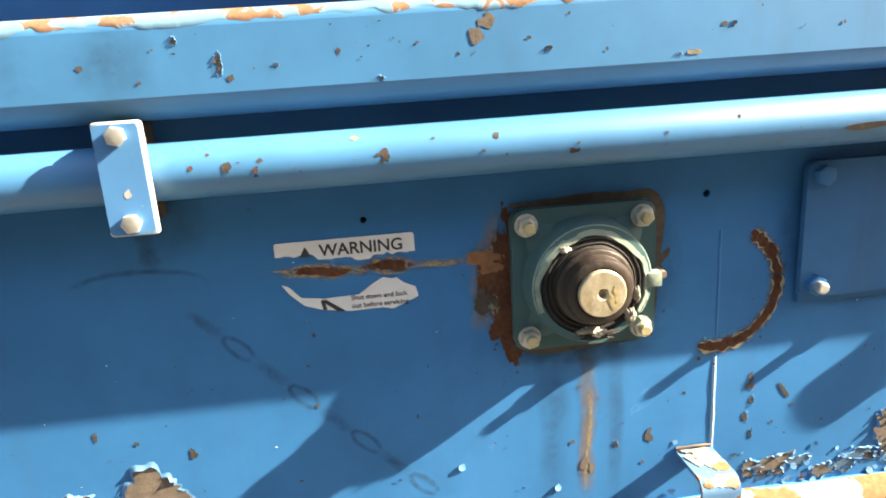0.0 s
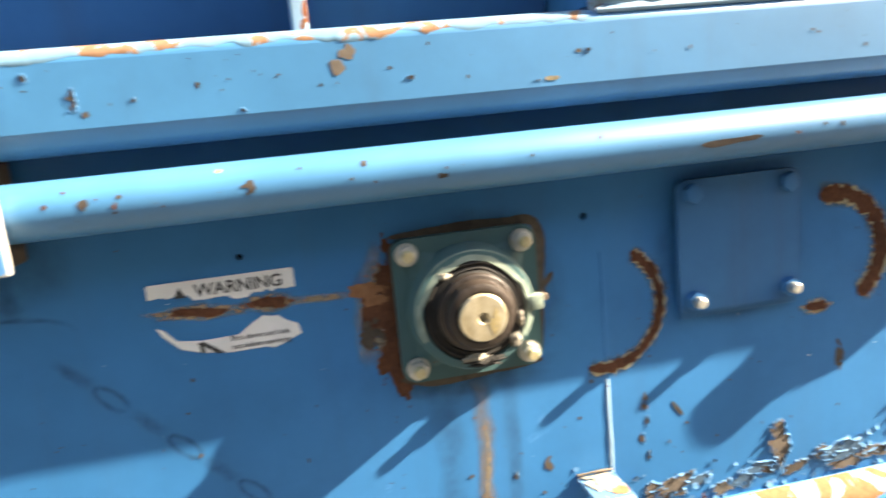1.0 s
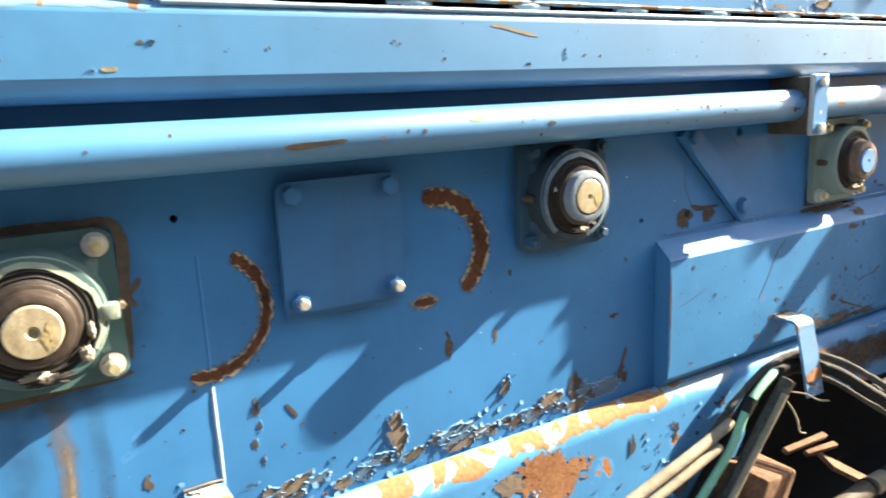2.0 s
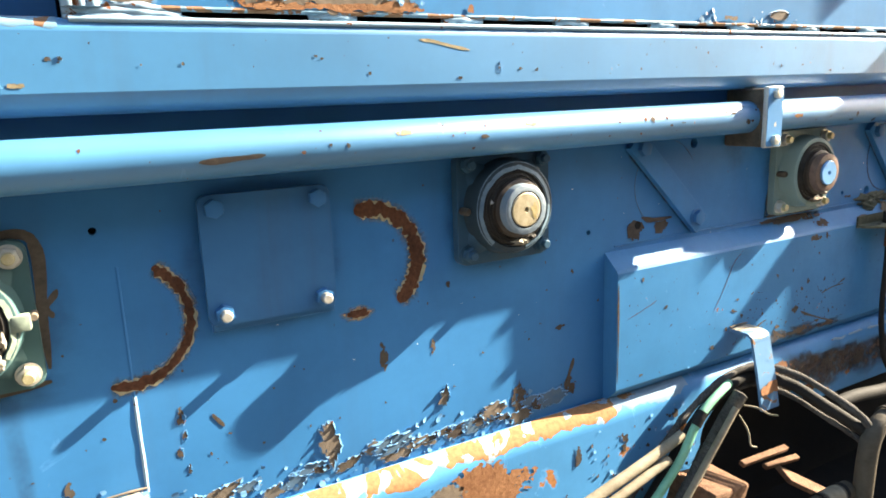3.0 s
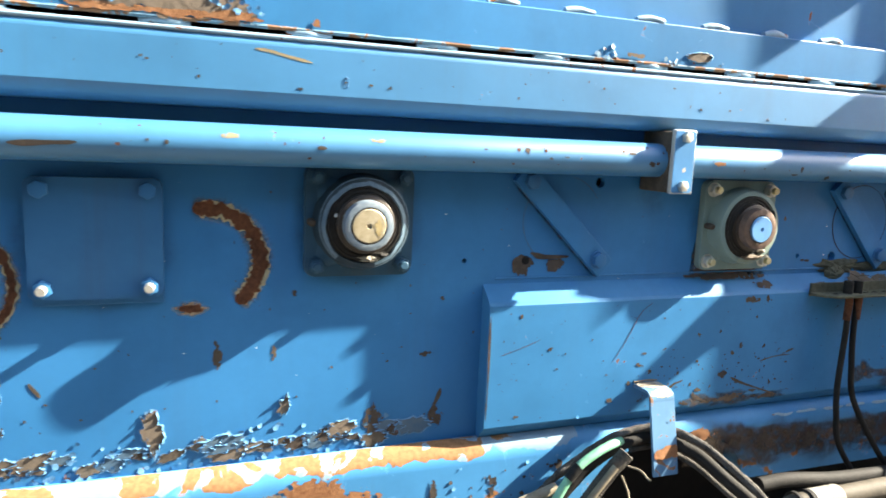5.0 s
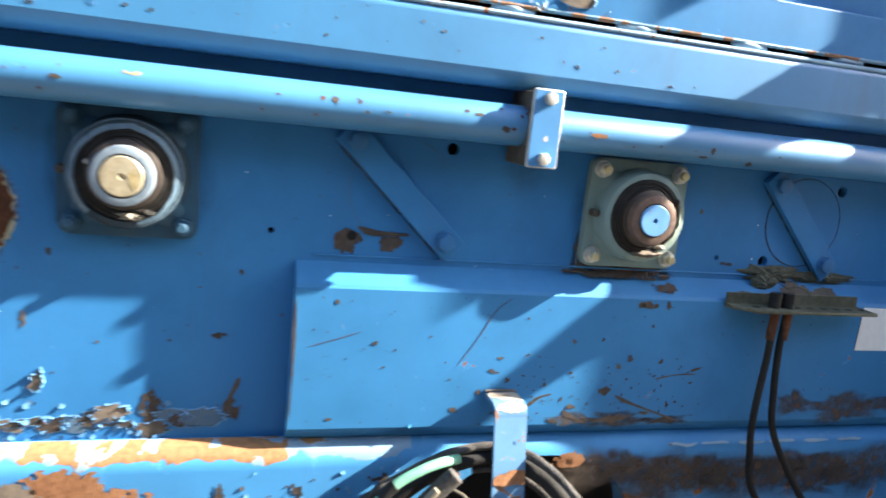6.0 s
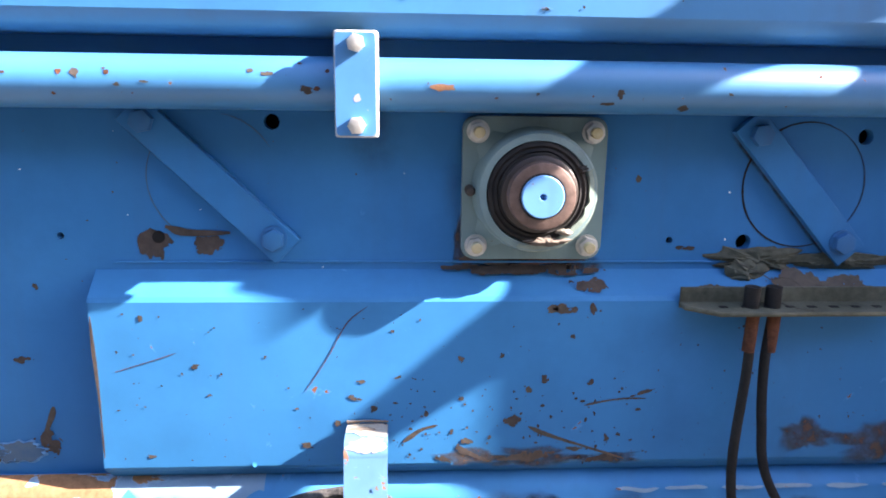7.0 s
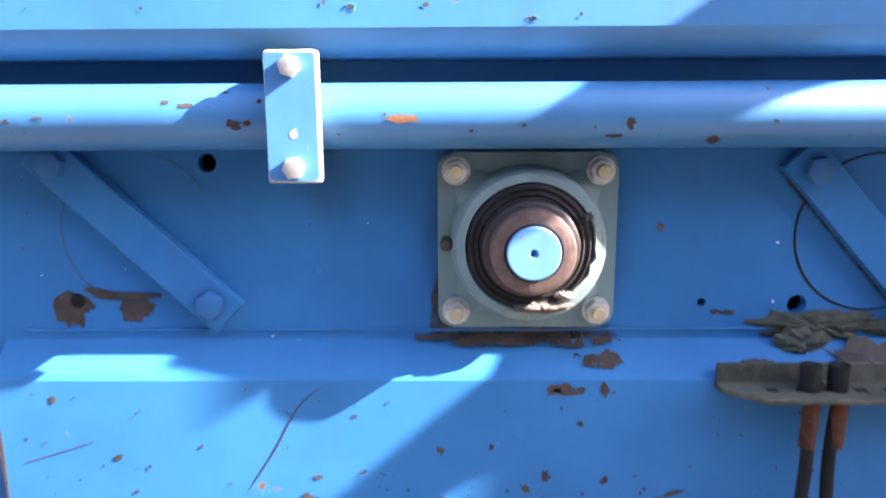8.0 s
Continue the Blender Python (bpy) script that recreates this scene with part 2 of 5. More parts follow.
def turned(profile, seg=48, cx=0.0, cz=0.0, wobble=0.0, bm=None):
    """A lathe round the y axis; profile: (radius, y) pairs, closed at ends where the radius is zero."""
    bm = bm or bmesh.new()
    rings = []
    for r, y in profile:
        if r <= 0:
            rings.append([bm.verts.new((cx, y, cz))])
        else:
            ring = []
            for i in range(seg):
                a = 2 * math.pi * i / seg
                rr = r * (1 + wobble * noise.noise((math.cos(a) * 2, math.sin(a) * 2, y * 90)))
                ring.append(bm.verts.new((cx + rr * math.cos(a), y, cz + rr * math.sin(a))))
            rings.append(ring)
    for a, b in zip(rings, rings[1:]):
        for i in range(seg):
            j = (i + 1) % seg
            if len(a) == 1 and len(b) > 1:
                bm.faces.new((a[0], b[i], b[j]))
            elif len(b) == 1 and len(a) > 1:
                bm.faces.new((a[i], b[0], a[j]))
            elif len(a) > 1:
                bm.faces.new((a[i], b[i], b[j], a[j]))
    return bm


def plate(outline, y0, y1, bevel=0.0, bm=None):
    """A flat plate in the xz plane with the given outline, from y0 (back) to y1 (front)."""
    bm = bm or bmesh.new()
    a = [bm.verts.new((x, y0, z)) for x, z in outline]
    b = [bm.verts.new((x, y1, z)) for x, z in outline]
    k = len(outline)
    bm.faces.new(a)
    front = bm.faces.new(b)
    for i in range(k):
        j = (i + 1) % k
        bm.faces.new((a[i], a[j], b[j], b[i]))
    if bevel:
        bmesh.ops.bevel(bm, geom=list(front.edges), offset=bevel, segments=2, affect='EDGES', profile=0.5)
    return bm


def round_rect(w, h, r, cx=0.0, cz=0.0, seg=6):
    pts = []
    for sx, sz, a0 in ((1, 1, 0), (-1, 1, 90), (-1, -1, 180), (1, -1, 270)):
        for i in range(seg + 1):
            a = radians(a0 + 90 * i / seg)
            pts.append((cx + sx * (w / 2 - r) + r * math.cos(a), cz + sz * (h / 2 - r) + r * math.sin(a)))
    return pts


def extruded_x(profile, x0, x1, steps=1, bm=None, sag=0.0):
    """A closed yz profile drawn along x."""
    bm = bm or bmesh.new()
    rings = []
    for s in range(steps + 1):
        x = x0 + (x1 - x0) * s / steps
        d = sag * noise.noise((x * 3.1, 0.3, 0.7))
        rings.append([bm.verts.new((x, y + d, z + d)) for y, z in profile])
    k = len(profile)
    for a, b in zip(rings, rings[1:]):
        for i in range(k):
            bm.faces.new((a[i], a[(i + 1) % k], b[(i + 1) % k], b[i]))
    bm.faces.new(rings[0])
    bm.faces.new(rings[-1])
    return bm


def worn_skin(cy, cz, ry, rz, x0, x1, lo, mid, swing, seed, step=0.006):
    """A layer of bare metal and old paint over a rounded shoulder along x, its lower edge ragged; angles from straight up."""
    bm = bmesh.new()
    prev = None
    for i in range(int((x1 - x0) / step) + 1):
        x = x0 + i * step
        end = mid + swing * (noise.noise((x * 14, seed, 0)) + 0.6 * noise.noise((x * 45, seed, 3)) + 0.35 * noise.noise((x * 130, seed, 5)))
        row = []
        for k in range(9):
            a = radians(lo + (end - lo) * k / 8)
            up = 0.0009 if k < 8 else 0.0001
            row.append(bm.verts.new((x, cy - (ry + up) * math.sin(a), cz + (rz + up) * math.cos(a))))
        if prev:
            for k in range(8):
                bm.faces.new((prev[k], prev[k + 1], row[k + 1], row[k]))
        prev = row
    return bm


def smooth_path(pts, per=10):
    pts = [Vector(p) for p in pts]
    ext = [2 * pts[0] - pts[1], *pts, 2 * pts[-1] - pts[-2]]
    out = []
    for p0, p1, p2, p3 in zip(ext, ext[1:], ext[2:], ext[3:]):
        for i in range(per):
            t = i / per
            out.append(0.5 * (2 * p1 + (p2 - p0) * t + (2 * p0 - 5 * p1 + 4 * p2 - p3) * t * t + (3 * p1 - p0 - 3 * p2 + p3) * t ** 3))
    out.append(pts[-1])
    return out


def tube(pts, r, seg=12, per=10, rib=0.0, wobble=0.0, bm=None, flat=(1.0, 1.0)):
    """A round hose or bar along a smooth path; rib: depth of a ribbed skin."""
    bm = bm or bmesh.new()
    path = smooth_path(pts, per)
    side = None
    rings = []
    for i, p in enumerate(path):
        d = (path[min(i + 1, len(path) - 1)] - path[max(i - 1, 0)]).normalized()
        if side is None:
            side = d.cross(Vector((0, 1, 0)) if abs(d.y) < 0.9 else Vector((1, 0, 0))).normalized()
        side = (side - d * side.dot(d)).normalized()
        up = d.cross(side)
        rr = r + (rib if i % 2 else 0) + wobble * r * noise.noise(p * 60)
        rings.append([bm.verts.new(p + side * math.cos(2 * math.pi * k / seg) * rr * flat[0] + up * math.sin(2 * math.pi * k / seg) * rr * flat[1]) for k in range(seg)])
    for a, b in zip(rings, rings[1:]):
        for k in range(seg):
            bm.faces.new((a[k], a[(k + 1) % seg], b[(k + 1) % seg], b[k]))
    bm.faces.new(rings[0])
    bm.faces.new(rings[-1])
    return bm


def blotch(cx, cz, w, h, y, seed, seg=40, ragged=0.28, tilt=0.0, thick=0.0003):
    """A patch of bare metal with a broken outline and islands, cut from a noise field."""
    r = 0.35 + 1.3 * min(ragged, 1.0)
    nx = max(12, min(52, int(1.5 * w / 0.0007)))
    nz = max(12, min(52, int(1.5 * h / 0.0007)))
    ct, st = math.cos(tilt), math.sin(tilt)

    def field(i, j):
        if i in (0, nx) or j in (0, nz):
            return -1.0
        u, v = -1.5 + 3 * i / nx, -1.5 + 3 * j / nz
        x, z = u * w / 2, v * h / 2
        n = 0.9 * noise.noise((u * 1.3 + seed * 3.1, v * 1.3, seed)) + 0.75 * noise.noise((x * 130 + seed * 7, z * 130, seed)) + 0.5 * noise.noise((x * 330, z * 330, seed * 1.7))
        return 0.8 - u * u - v * v + r * n

    val = [[field(i, j) for j in range(nz + 1)] for i in range(nx + 1)]
    bm = bmesh.new()
    made = {}

    def vert(key):
        if key not in made:
            (i, j), (k, m) = key
            a, c = val[i][j], val[k][m]
            t = 0.0 if key[0] == key[1] else a / (a - c)
            x = (-1.5 + 3 * (i + (k - i) * t) / nx) * w / 2
            z = (-1.5 + 3 * (j + (m - j) * t) / nz) * h / 2
            made[key] = bm.verts.new((cx + x * ct - z * st, y - thick, cz + x * st + z * ct))
        return made[key]

    for i in range(nx):
        for j in range(nz):
            ring = ((i, j), (i + 1, j), (i + 1, j + 1), (i, j + 1))
            poly = []
            for k in range(4):
                p, q = ring[k], ring[(k + 1) % 4]
                inp, inq = val[p[0]][p[1]] > 0, val[q[0]][q[1]] > 0
                if inp:
                    poly.append(vert((p, p)))
                if inp != inq:
                    poly.append(vert((min(p, q), max(p, q))))
            if len(poly) > 2:
                bm.faces.new(poly)
    return bm


def mound(cx, cz, w, h, y, height, seed):
    """A low lumpy heap of dirt on an upright face."""
    bm = bmesh.new()
    rows = []
    for k in range(9):
        f = k / 8
        row = []
        for i in range(40):
            a = 2 * math.pi * i / 40
            c, s = math.cos(a) * f, math.sin(a) * f
            q = 1 + 0.4 * noise.noise((math.cos(a) * 2, math.sin(a) * 2, seed)) + 0.25 * noise.noise((math.cos(a) * 6, math.sin(a) * 6, seed))
            x, z = w / 2 * c * q, h / 2 * s * q
            up = height * (1 - f * f) * (0.75 + 0.6 * noise.noise((x * 90, z * 90, seed)) + 0.4 * noise.noise((x * 260, z * 260, seed)))
            row.append(bm.verts.new((cx + x, y - up, cz + z)))
        rows.append(row)
    for k in range(8):
        for i in range(40):
            j = (i + 1) % 40
            if k:
                bm.faces.new((rows[k][i], rows[k][j], rows[k + 1][j], rows[k + 1][i]))
            else:
                bm.faces.new((rows[0][0], rows[1][i], rows[1][j]))
    loose = [v for v in bm.verts if not v.link_faces]
    bmesh.ops.delete(bm, geom=loose, context='VERTS')
    return bm


def lobed(cx, cz, w, h, y, seed, ragged=0.28, tilt=0.0, thick=0.0003):
    """A thin ragged flake in the xz plane, under a curled lip of paint."""
    seg = 84 if max(w, h) > 0.02 else 30
    r = min(ragged, 0.55)
    out = []
    for i in range(seg):
        a = 2 * math.pi * i / seg
        c, s = math.cos(a), math.sin(a)
        q = 1 + r * (1.1 * noise.noise((c * 1.2 + seed, s * 1.2, seed * 2.3)) + 0.7 * noise.noise((c * 3 + seed, s * 3, seed)) + 0.3 * noise.noise((c * 6, s * 6, seed)) + 0.1 * noise.noise((c * 15, s * 15, seed)))
        x, z = w / 2 * q * c, h / 2 * q * s
        out.append((cx + x * math.cos(tilt) - z * math.sin(tilt), cz + x * math.sin(tilt) + z * math.cos(tilt)))
    return plate(out, y, y - thick)


def peel(cx, cz, w, h, y, seed, lift=0.004, ragged=0.5, tilt=0.0):
    """The curled lip of paint round a bare patch: stands off the surface in places."""
    bm = bmesh.new()
    seg = 72
    rows = []
    for i in range(seg):
        a = 2 * math.pi * i / seg
        c, s = math.cos(a), math.sin(a)
        q = 1 + ragged * (1.1 * noise.noise((c * 1.2 + seed, s * 1.2, seed * 2.3)) + 0.7 * noise.noise((c * 3 + seed, s * 3, seed)) + 0.3 * noise.noise((c * 6, s * 6, seed)) + 0.1 * noise.noise((c * 15, s * 15, seed)))
        up = max(0.0, 0.25 + 1.1 * noise.noise((c * 4, s * 4, seed + 7))) * lift
        row = []
        for f, dy in ((1.10, 0.0), (1.02, 0.25), (0.95 - 0.04 * noise.noise((c * 11, s * 11, seed)), 1.0)):
            x, z = w / 2 * q * c * f, h / 2 * q * s * f
            row.append(bm.verts.new((cx + x * math.cos(tilt) - z * math.sin(tilt), y - 0.0003 - up * dy, cz + x * math.sin(tilt) + z * math.cos(tilt))))
        rows.append(row)
    for i in range(seg):
        a_, b_ = rows[i], rows[(i + 1) % seg]
        for k in range(2):
            bm.faces.new((a_[k], b_[k], b_[k + 1], a_[k + 1]))
    return bm


def streak(pts, width, y, seed, thick=0.0004, ragged=0.35):
    """A thin ragged band along a path of (x, z) points."""
    path = smooth_path([(x, 0, z) for x, z in pts], 8)
    left, right = [], []
    for i, p in enumerate(path):
        d = (path[min(i + 1, len(path) - 1)] - path[max(i - 1, 0)]).normalized()
        nrm = Vector((-d.z, 0, d.x))
        e = min(1.0, 0.35 + 2.5 * min(i, len(path) - 1 - i) / len(path)) if ragged < 0.4 else math.sqrt(min(1.0, 0.06 + 7 * min(i, len(path) - 1 - i) / len(path)))
        wl = width / 2 * e * (1 + ragged * (1.3 * noise.noise((i * 0.13, seed, 0)) + 0.28 * noise.noise((i * 0.7, seed, 0))))
        wr = width / 2 * e * (1 + ragged * (1.3 * noise.noise((i * 0.13, seed, 9)) + 0.28 * noise.noise((i * 0.7, seed, 9))))
        left.append(p + nrm * wl)
        right.append(p - nrm * wr)
    return plate([(v.x, v.z) for v in left + right[::-1]], y, y - thick)


def soft_streak(pts, width, y, seed, fade=0.25):
    """A stain along (x, z) points, clear in the middle and faded at its rim."""
    bm = bmesh.new()
    lay = bm.verts.layers.float_color.new("mask")
    path = smooth_path([(x, 0, z) for x, z in pts], 8)
    k = len(path) - 1
    prev = None
    for i, p in enumerate(path):
        d = (path[min(i + 1, k)] - path[max(i - 1, 0)]).normalized()
        nrm = Vector((-d.z, 0, d.x))
        end = min(1.0, min(i, k - i) / max(1, k * fade))
        row = []
        for o, al in ((-1, 0), (-0.5, 0.75), (0, 1), (0.5, 0.75), (1, 0)):
            w = width / 2 * (1 + 0.45 * noise.noise((i * 0.4, seed, o)))
            q = p + nrm * o * w
            vv = bm.verts.new((q.x, y, q.z))
            vv[lay] = (al * end, al * end, al * end, 1)
            row.append(vv)
        if prev:
            for c in range(4):
                bm.faces.new((prev[c], prev[c + 1], row[c + 1], row[c]))
        prev = row
    return bm


def soft_blotch(cx, cz, w, h, y, seed, seg=28, ragged=0.3, tilt=0.0, core=0.72):
    bm = bmesh.new()
    lay = bm.verts.layers.float_color.new("mask")
    mid = bm.verts.new((cx, y, cz))
    mid[lay] = (1, 1, 1, 1)
    rings = []
    for f, al in ((core * 0.6, 1.0), (core, 0.85), (1.0, 0.0)):
        ring = []
        for i in range(seg):
            a = 2 * math.pi * i / seg
            q = f * (1 + ragged * (noise.noise((math.cos(a) * 1.6 + seed, math.sin(a) * 1.6, seed * 2.3)) + 0.6 * noise.noise((math.cos(a) * 5 + seed, math.sin(a) * 5, seed))))
            x, z = w / 2 * q * math.cos(a), h / 2 * q * math.sin(a)
            vv = bm.verts.new((cx + x * math.cos(tilt) - z * math.sin(tilt), y, cz + x * math.sin(tilt) + z * math.cos(tilt)))
            vv[lay] = (al, al, al, 1)
            ring.append(vv)
        rings.append(ring)
    for i in range(seg):
        j = (i + 1) % seg
        bm.faces.new((mid, rings[0][i], rings[0][j]))
        for a_, b_ in zip(rings, rings[1:]):
            bm.faces.new((a_[i], b_[i], b_[j], a_[j]))
    return bm


def hexagon(r, y0, y1, cx=0.0, cz=0.0, turn=0.0, bm=None):
    out = [(cx + r * math.cos(turn + math.pi / 3 * i), cz + r * math.sin(turn + math.pi / 3 * i)) for i in range(6)]
    return plate(out, y0, y1, r * 0.1, bm)


def arc_points(cx, cz, r, a0, a1, k=9):
    return [(cx + r * math.cos(radians(a0 + (a1 - a0) * i / (k - 1))), cz + r * math.sin(radians(a0 + (a1 - a0) * i / (k - 1)))) for i in range(k)]


# ---- setting ----
X0, X1 = -1.4, 3.2
ground = part("ground", slab(-40, 40, -40, 40, -0.3, 0.0), M_GROUND)
tagged(ground, "grey brown gravelled yard round the machine", "ground", kind="structure")

wall = part("wall_side", slab(X0, X1, 0.0, 0.012, 0.66, 1.51), M_WALL)
tagged(wall, "blue painted steel side wall of the machine, chipped and rust stained", "wall", kind="structure")
HOLES = [(0.186, 1.316, 0.0035), (0.556, 1.312, 0.0042), (1.247, 1.222, 0.004), (1.48, 1.347, 0.0085), (1.352, 1.221, 0.007), (2.012, 1.216, 0.009), (2.14, 1.337, 0.009), (1.925, 1.218, 0.004)]
cut = bmesh.new()
for hx, hz, hr in HOLES:
    turned([(0, -0.01), (hr, -0.01), (hr, 0.02), (0, 0.02)], 20, hx, hz, bm=cut)
cutter = part("cutter", cut, M_SHADE_BLACK)
mod = wall.modifiers.new("holes", 'BOOLEAN')
mod.object, mod.operation, mod.solver = cutter, 'DIFFERENCE', 'EXACT'
bpy.context.view_layer.update()
cut_mesh = bpy.data.meshes.new_from_object(wall.evaluated_get(bpy.context.evaluated_depsgraph_get()))
wall.modifiers.clear()
wall.data = cut_mesh
cut_mesh.shade_flat()
bpy.data.objects.remove(cutter)

# solid block; its near-black colour carries the shade inside the machine
core = part("wall_core", slab(X0 + 0.01, X1 - 0.01, 0.09, 1.6, 0.02, 2.55), M_SHADE_BLACK)
tagged(core, "inside of the machine as a solid block, near-black for its shade", "machine body", kind="structure")

for nm, dims in (("wall_roof", (X0, 3.215, 0.0, 1.62, 2.55, 2.565)), ("wall_back", (X0, 3.2, 1.605, 1.62, 0.0, 2.55)), ("wall_left", (X0 - 0.015, X0, 0.0, 1.62, 0.0, 2.565))):
    tagged(part(nm, slab(*dims), M_WALL), "blue painted steel sheet closing the machine", "wall", kind="structure")
end_plate = part("wall_end", slab(3.2, 3.215, 0.0, 1.6, 0.0, 2.55), M_WALL)
tagged(end_plate, "blue steel end plate closing the machine", "wall", kind="structure")
# added unseen plate out from the wall further along; notched edge shapes its shade
caster_out = [(0.0, 0.4), (-0.34, 0.4), (-0.34, 1.12), (-0.188, 1.16), (-0.185, 1.64), (-0.19, 1.656), (-0.232, 1.658), (-0.232, 1.682), (-0.188, 1.735), (-0.15, 1.752), (-0.142, 1.756), (-0.142, 1.790), (-0.155, 1.815), (-0.200, 1.854), (-0.226, 1.866), (-0.226, 1.940), (-0.214, 1.945), (-0.155, 1.942), (-0.155, 2.11), (-0.206, 2.128), (-0.206, 2.6), (0.0, 2.6)]
caster = part("wall_shade_caster", extruded_x(caster_out, 2.6, 2.612), M_WALL)
tagged(caster, "unseen blue plate added beside the machine to cast shade", "wall", kind="structure")
# unseen wall added opposite the machine to cut sky fill and reflections
sky_blocker = part("wall_sky_blocker", slab(-14, 9, -3.7, -3.5, 0.0, 4.2), M_SKYBLOCK)
tagged(sky_blocker, "plain grey unseen wall added across the yard to block sky light", "wall", kind="structure")

# ---- beam along the top, a rounded box tube ----
BEAM_Y, BEAM_LO, BEAM_HI = -0.056, 1.433, 1.524
beam = thing("box_beam", (0, 0, 0), "blue painted box beam with worn rusty upper edge along the wall", "beam")
prof = []
for i in range(9):
    a = radians(90 + 90 * i / 8)
    prof.append((BEAM_Y + 0.013 + 0.013 * math.cos(a), BEAM_HI - 0.013 + 0.013 * math.sin(a)))
# the foot turns in at a crease, then rounds under
prof += [(BEAM_Y, 1.4545), (BEAM_Y + 0.0006, 1.4528), (BEAM_Y + 0.0018, 1.4512), (BEAM_Y + 0.0075, 1.4425), (BEAM_Y + 0.014, BEAM_LO + 0.0045), (BEAM_Y + 0.020, BEAM_LO + 0.001), (BEAM_Y + 0.026, BEAM_LO)]
prof += [(-0.002, BEAM_LO), (-0.002, BEAM_HI)]
part("body", extruded_x(prof, X0, X1, 60, sag=0.0002), M_BEAM, beam)
part("worn_top_edge", worn_skin(BEAM_Y + 0.013, BEAM_HI - 0.013, 0.013, 0.013, X0, 0.55, 0, 78, 36, 5.0), M_BEAMTOP, beam, "flaked pale paint and rust on the rounded upper edge")

part("rounded_top_lip", tube([(0.56, BEAM_Y + 0.0025, 1.5225), (1.2, BEAM_Y + 0.0025, 1.5225), (2.0, BEAM_Y + 0.0025, 1.5225), (2.59, BEAM_Y + 0.0025, 1.5225)], 0.0030, 10, 40, wobble=0.18), M_LIGHT, beam, "pale worn lip along the upper edge")

# ---- upper panels ----
upper = thing("upper_panel", (0.56, 0, 1.53), "blue welded plate above the beam with peeling paint over rust", "panel")
part("lower_strip", slab(0, 2.64, -0.052, -0.040, 0.004, 0.066, 0.002), M_BOX, upper)
part("worn_lower_edge", tube([(0.005, -0.050, 0.0045), (0.6, -0.050, 0.0045), (1.3, -0.050, 0.0045), (2.0, -0.050, 0.0045), (2.6, -0.050, 0.0045)], 0.0030, 8, 40, wobble=0.3), M_BEAMTOP, upper, "rusty worn lower edge of the plate")
part("back_sheet", slab(0.004, 2.64, -0.040, -0.028, 0.010, 1.0), M_BOX, upper)
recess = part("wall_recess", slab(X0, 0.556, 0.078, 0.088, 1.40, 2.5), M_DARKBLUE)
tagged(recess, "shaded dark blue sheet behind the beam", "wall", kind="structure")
post = part("upright_bar", slab(0.268, 0.283, -0.03, 0.077, 1.522, 2.4, 0.002), M_LIGHT)
tagged(post, "narrow pale blue upright bar on the beam", "bar")
side = part("corner_return", slab(0.56, 0.572, -0.026, 0.088, 1.53, 2.5), M_BOX, None)
side.parent = upper
side.location = (-0.56, 0, -1.53)

# ---- bottom rail ----
rail = thing("bottom_rail", (0, 0, 0), "rounded steel rail, blue paint flaked off to orange rust", "rail")
prof = [(-0.001 - 0.032 * math.sin(radians(a)), 0.901 + 0.034 * math.cos(radians(a))) for a in range(0, 91, 9)]
prof += [(-0.033, 0.66), (-0.001, 0.66)]
rail_body = part("body", extruded_x(prof, X0, X1, 60, sag=0.002), M_RAIL, rail)
# round opening through rail and wall where the hoses come out
for holed in (rail_body, wall):
    rim = []
    for k in range(25):
        a = math.pi * k / 24
        edge = 1 + 0.03 * noise.noise((math.cos(a) * 3, math.sin(a) * 3, 0.4))
        rim.append((1.655 + 0.165 * edge * math.cos(a), 0.80 + 0.108 * edge * math.sin(a)))
    cut = plate([(3.3, 0.5), (3.3, 0.792)] + rim + [(1.30, 0.5)], 0.06, -0.08)
    cutter = part("cutter", cut, M_SHADE_BLACK)
    mod = holed.modifiers.new("opening", 'BOOLEAN')
    mod.object, mod.operation, mod.solver = cutter, 'DIFFERENCE', 'EXACT'
    bpy.context.view_layer.update()
    cut_mesh = bpy.data.meshes.new_from_object(holed.evaluated_get(bpy.context.evaluated_depsgraph_get()))
    holed.modifiers.clear()
    holed.data = cut_mesh
    cut_mesh.set_sharp_from_angle(angle=radians(38))
    bpy.data.objects.remove(cutter)
part("worn_top_edge", worn_skin(-0.001, 0.901, 0.032, 0.034, -0.6, 1.46, 6, 66, 30, 2.0), M_RAILTOP, rail, "bare orange rust and pale paint on the upper edge")

# ---- raised panel on the wall ----
PX0, PX1, PY = 1.281, 3.1, -0.031
raised = thing("raised_panel", (0, 0, 0), "raised blue box panel with sloped edges, scratched and chipped", "panel")
part("body", extruded_x([(0.0, 1.184), (PY + 0.003, 1.160), (PY, 1.155), (PY, 0.958), (PY + 0.003, 0.953), (0.0, 0.926)], PX0, PX1, 40), M_BOX, raised)

# ---- pipe along the wall, held by two clamps ----
PIPE_Y, PIPE_Z, PIPE_R = -0.042, 1.387, 0.0265
pipe = part("conduit_pipe", tube([(X0, PIPE_Y, PIPE_Z), (0, PIPE_Y, PIPE_Z), (1, PIPE_Y, PIPE_Z), (2, PIPE_Y, PIPE_Z), (X1, PIPE_Y, PIPE_Z)], PIPE_R, 40, 12), M_PIPE)
tagged(pipe, "long blue painted pipe with rust spots held by clamps", "pipe")

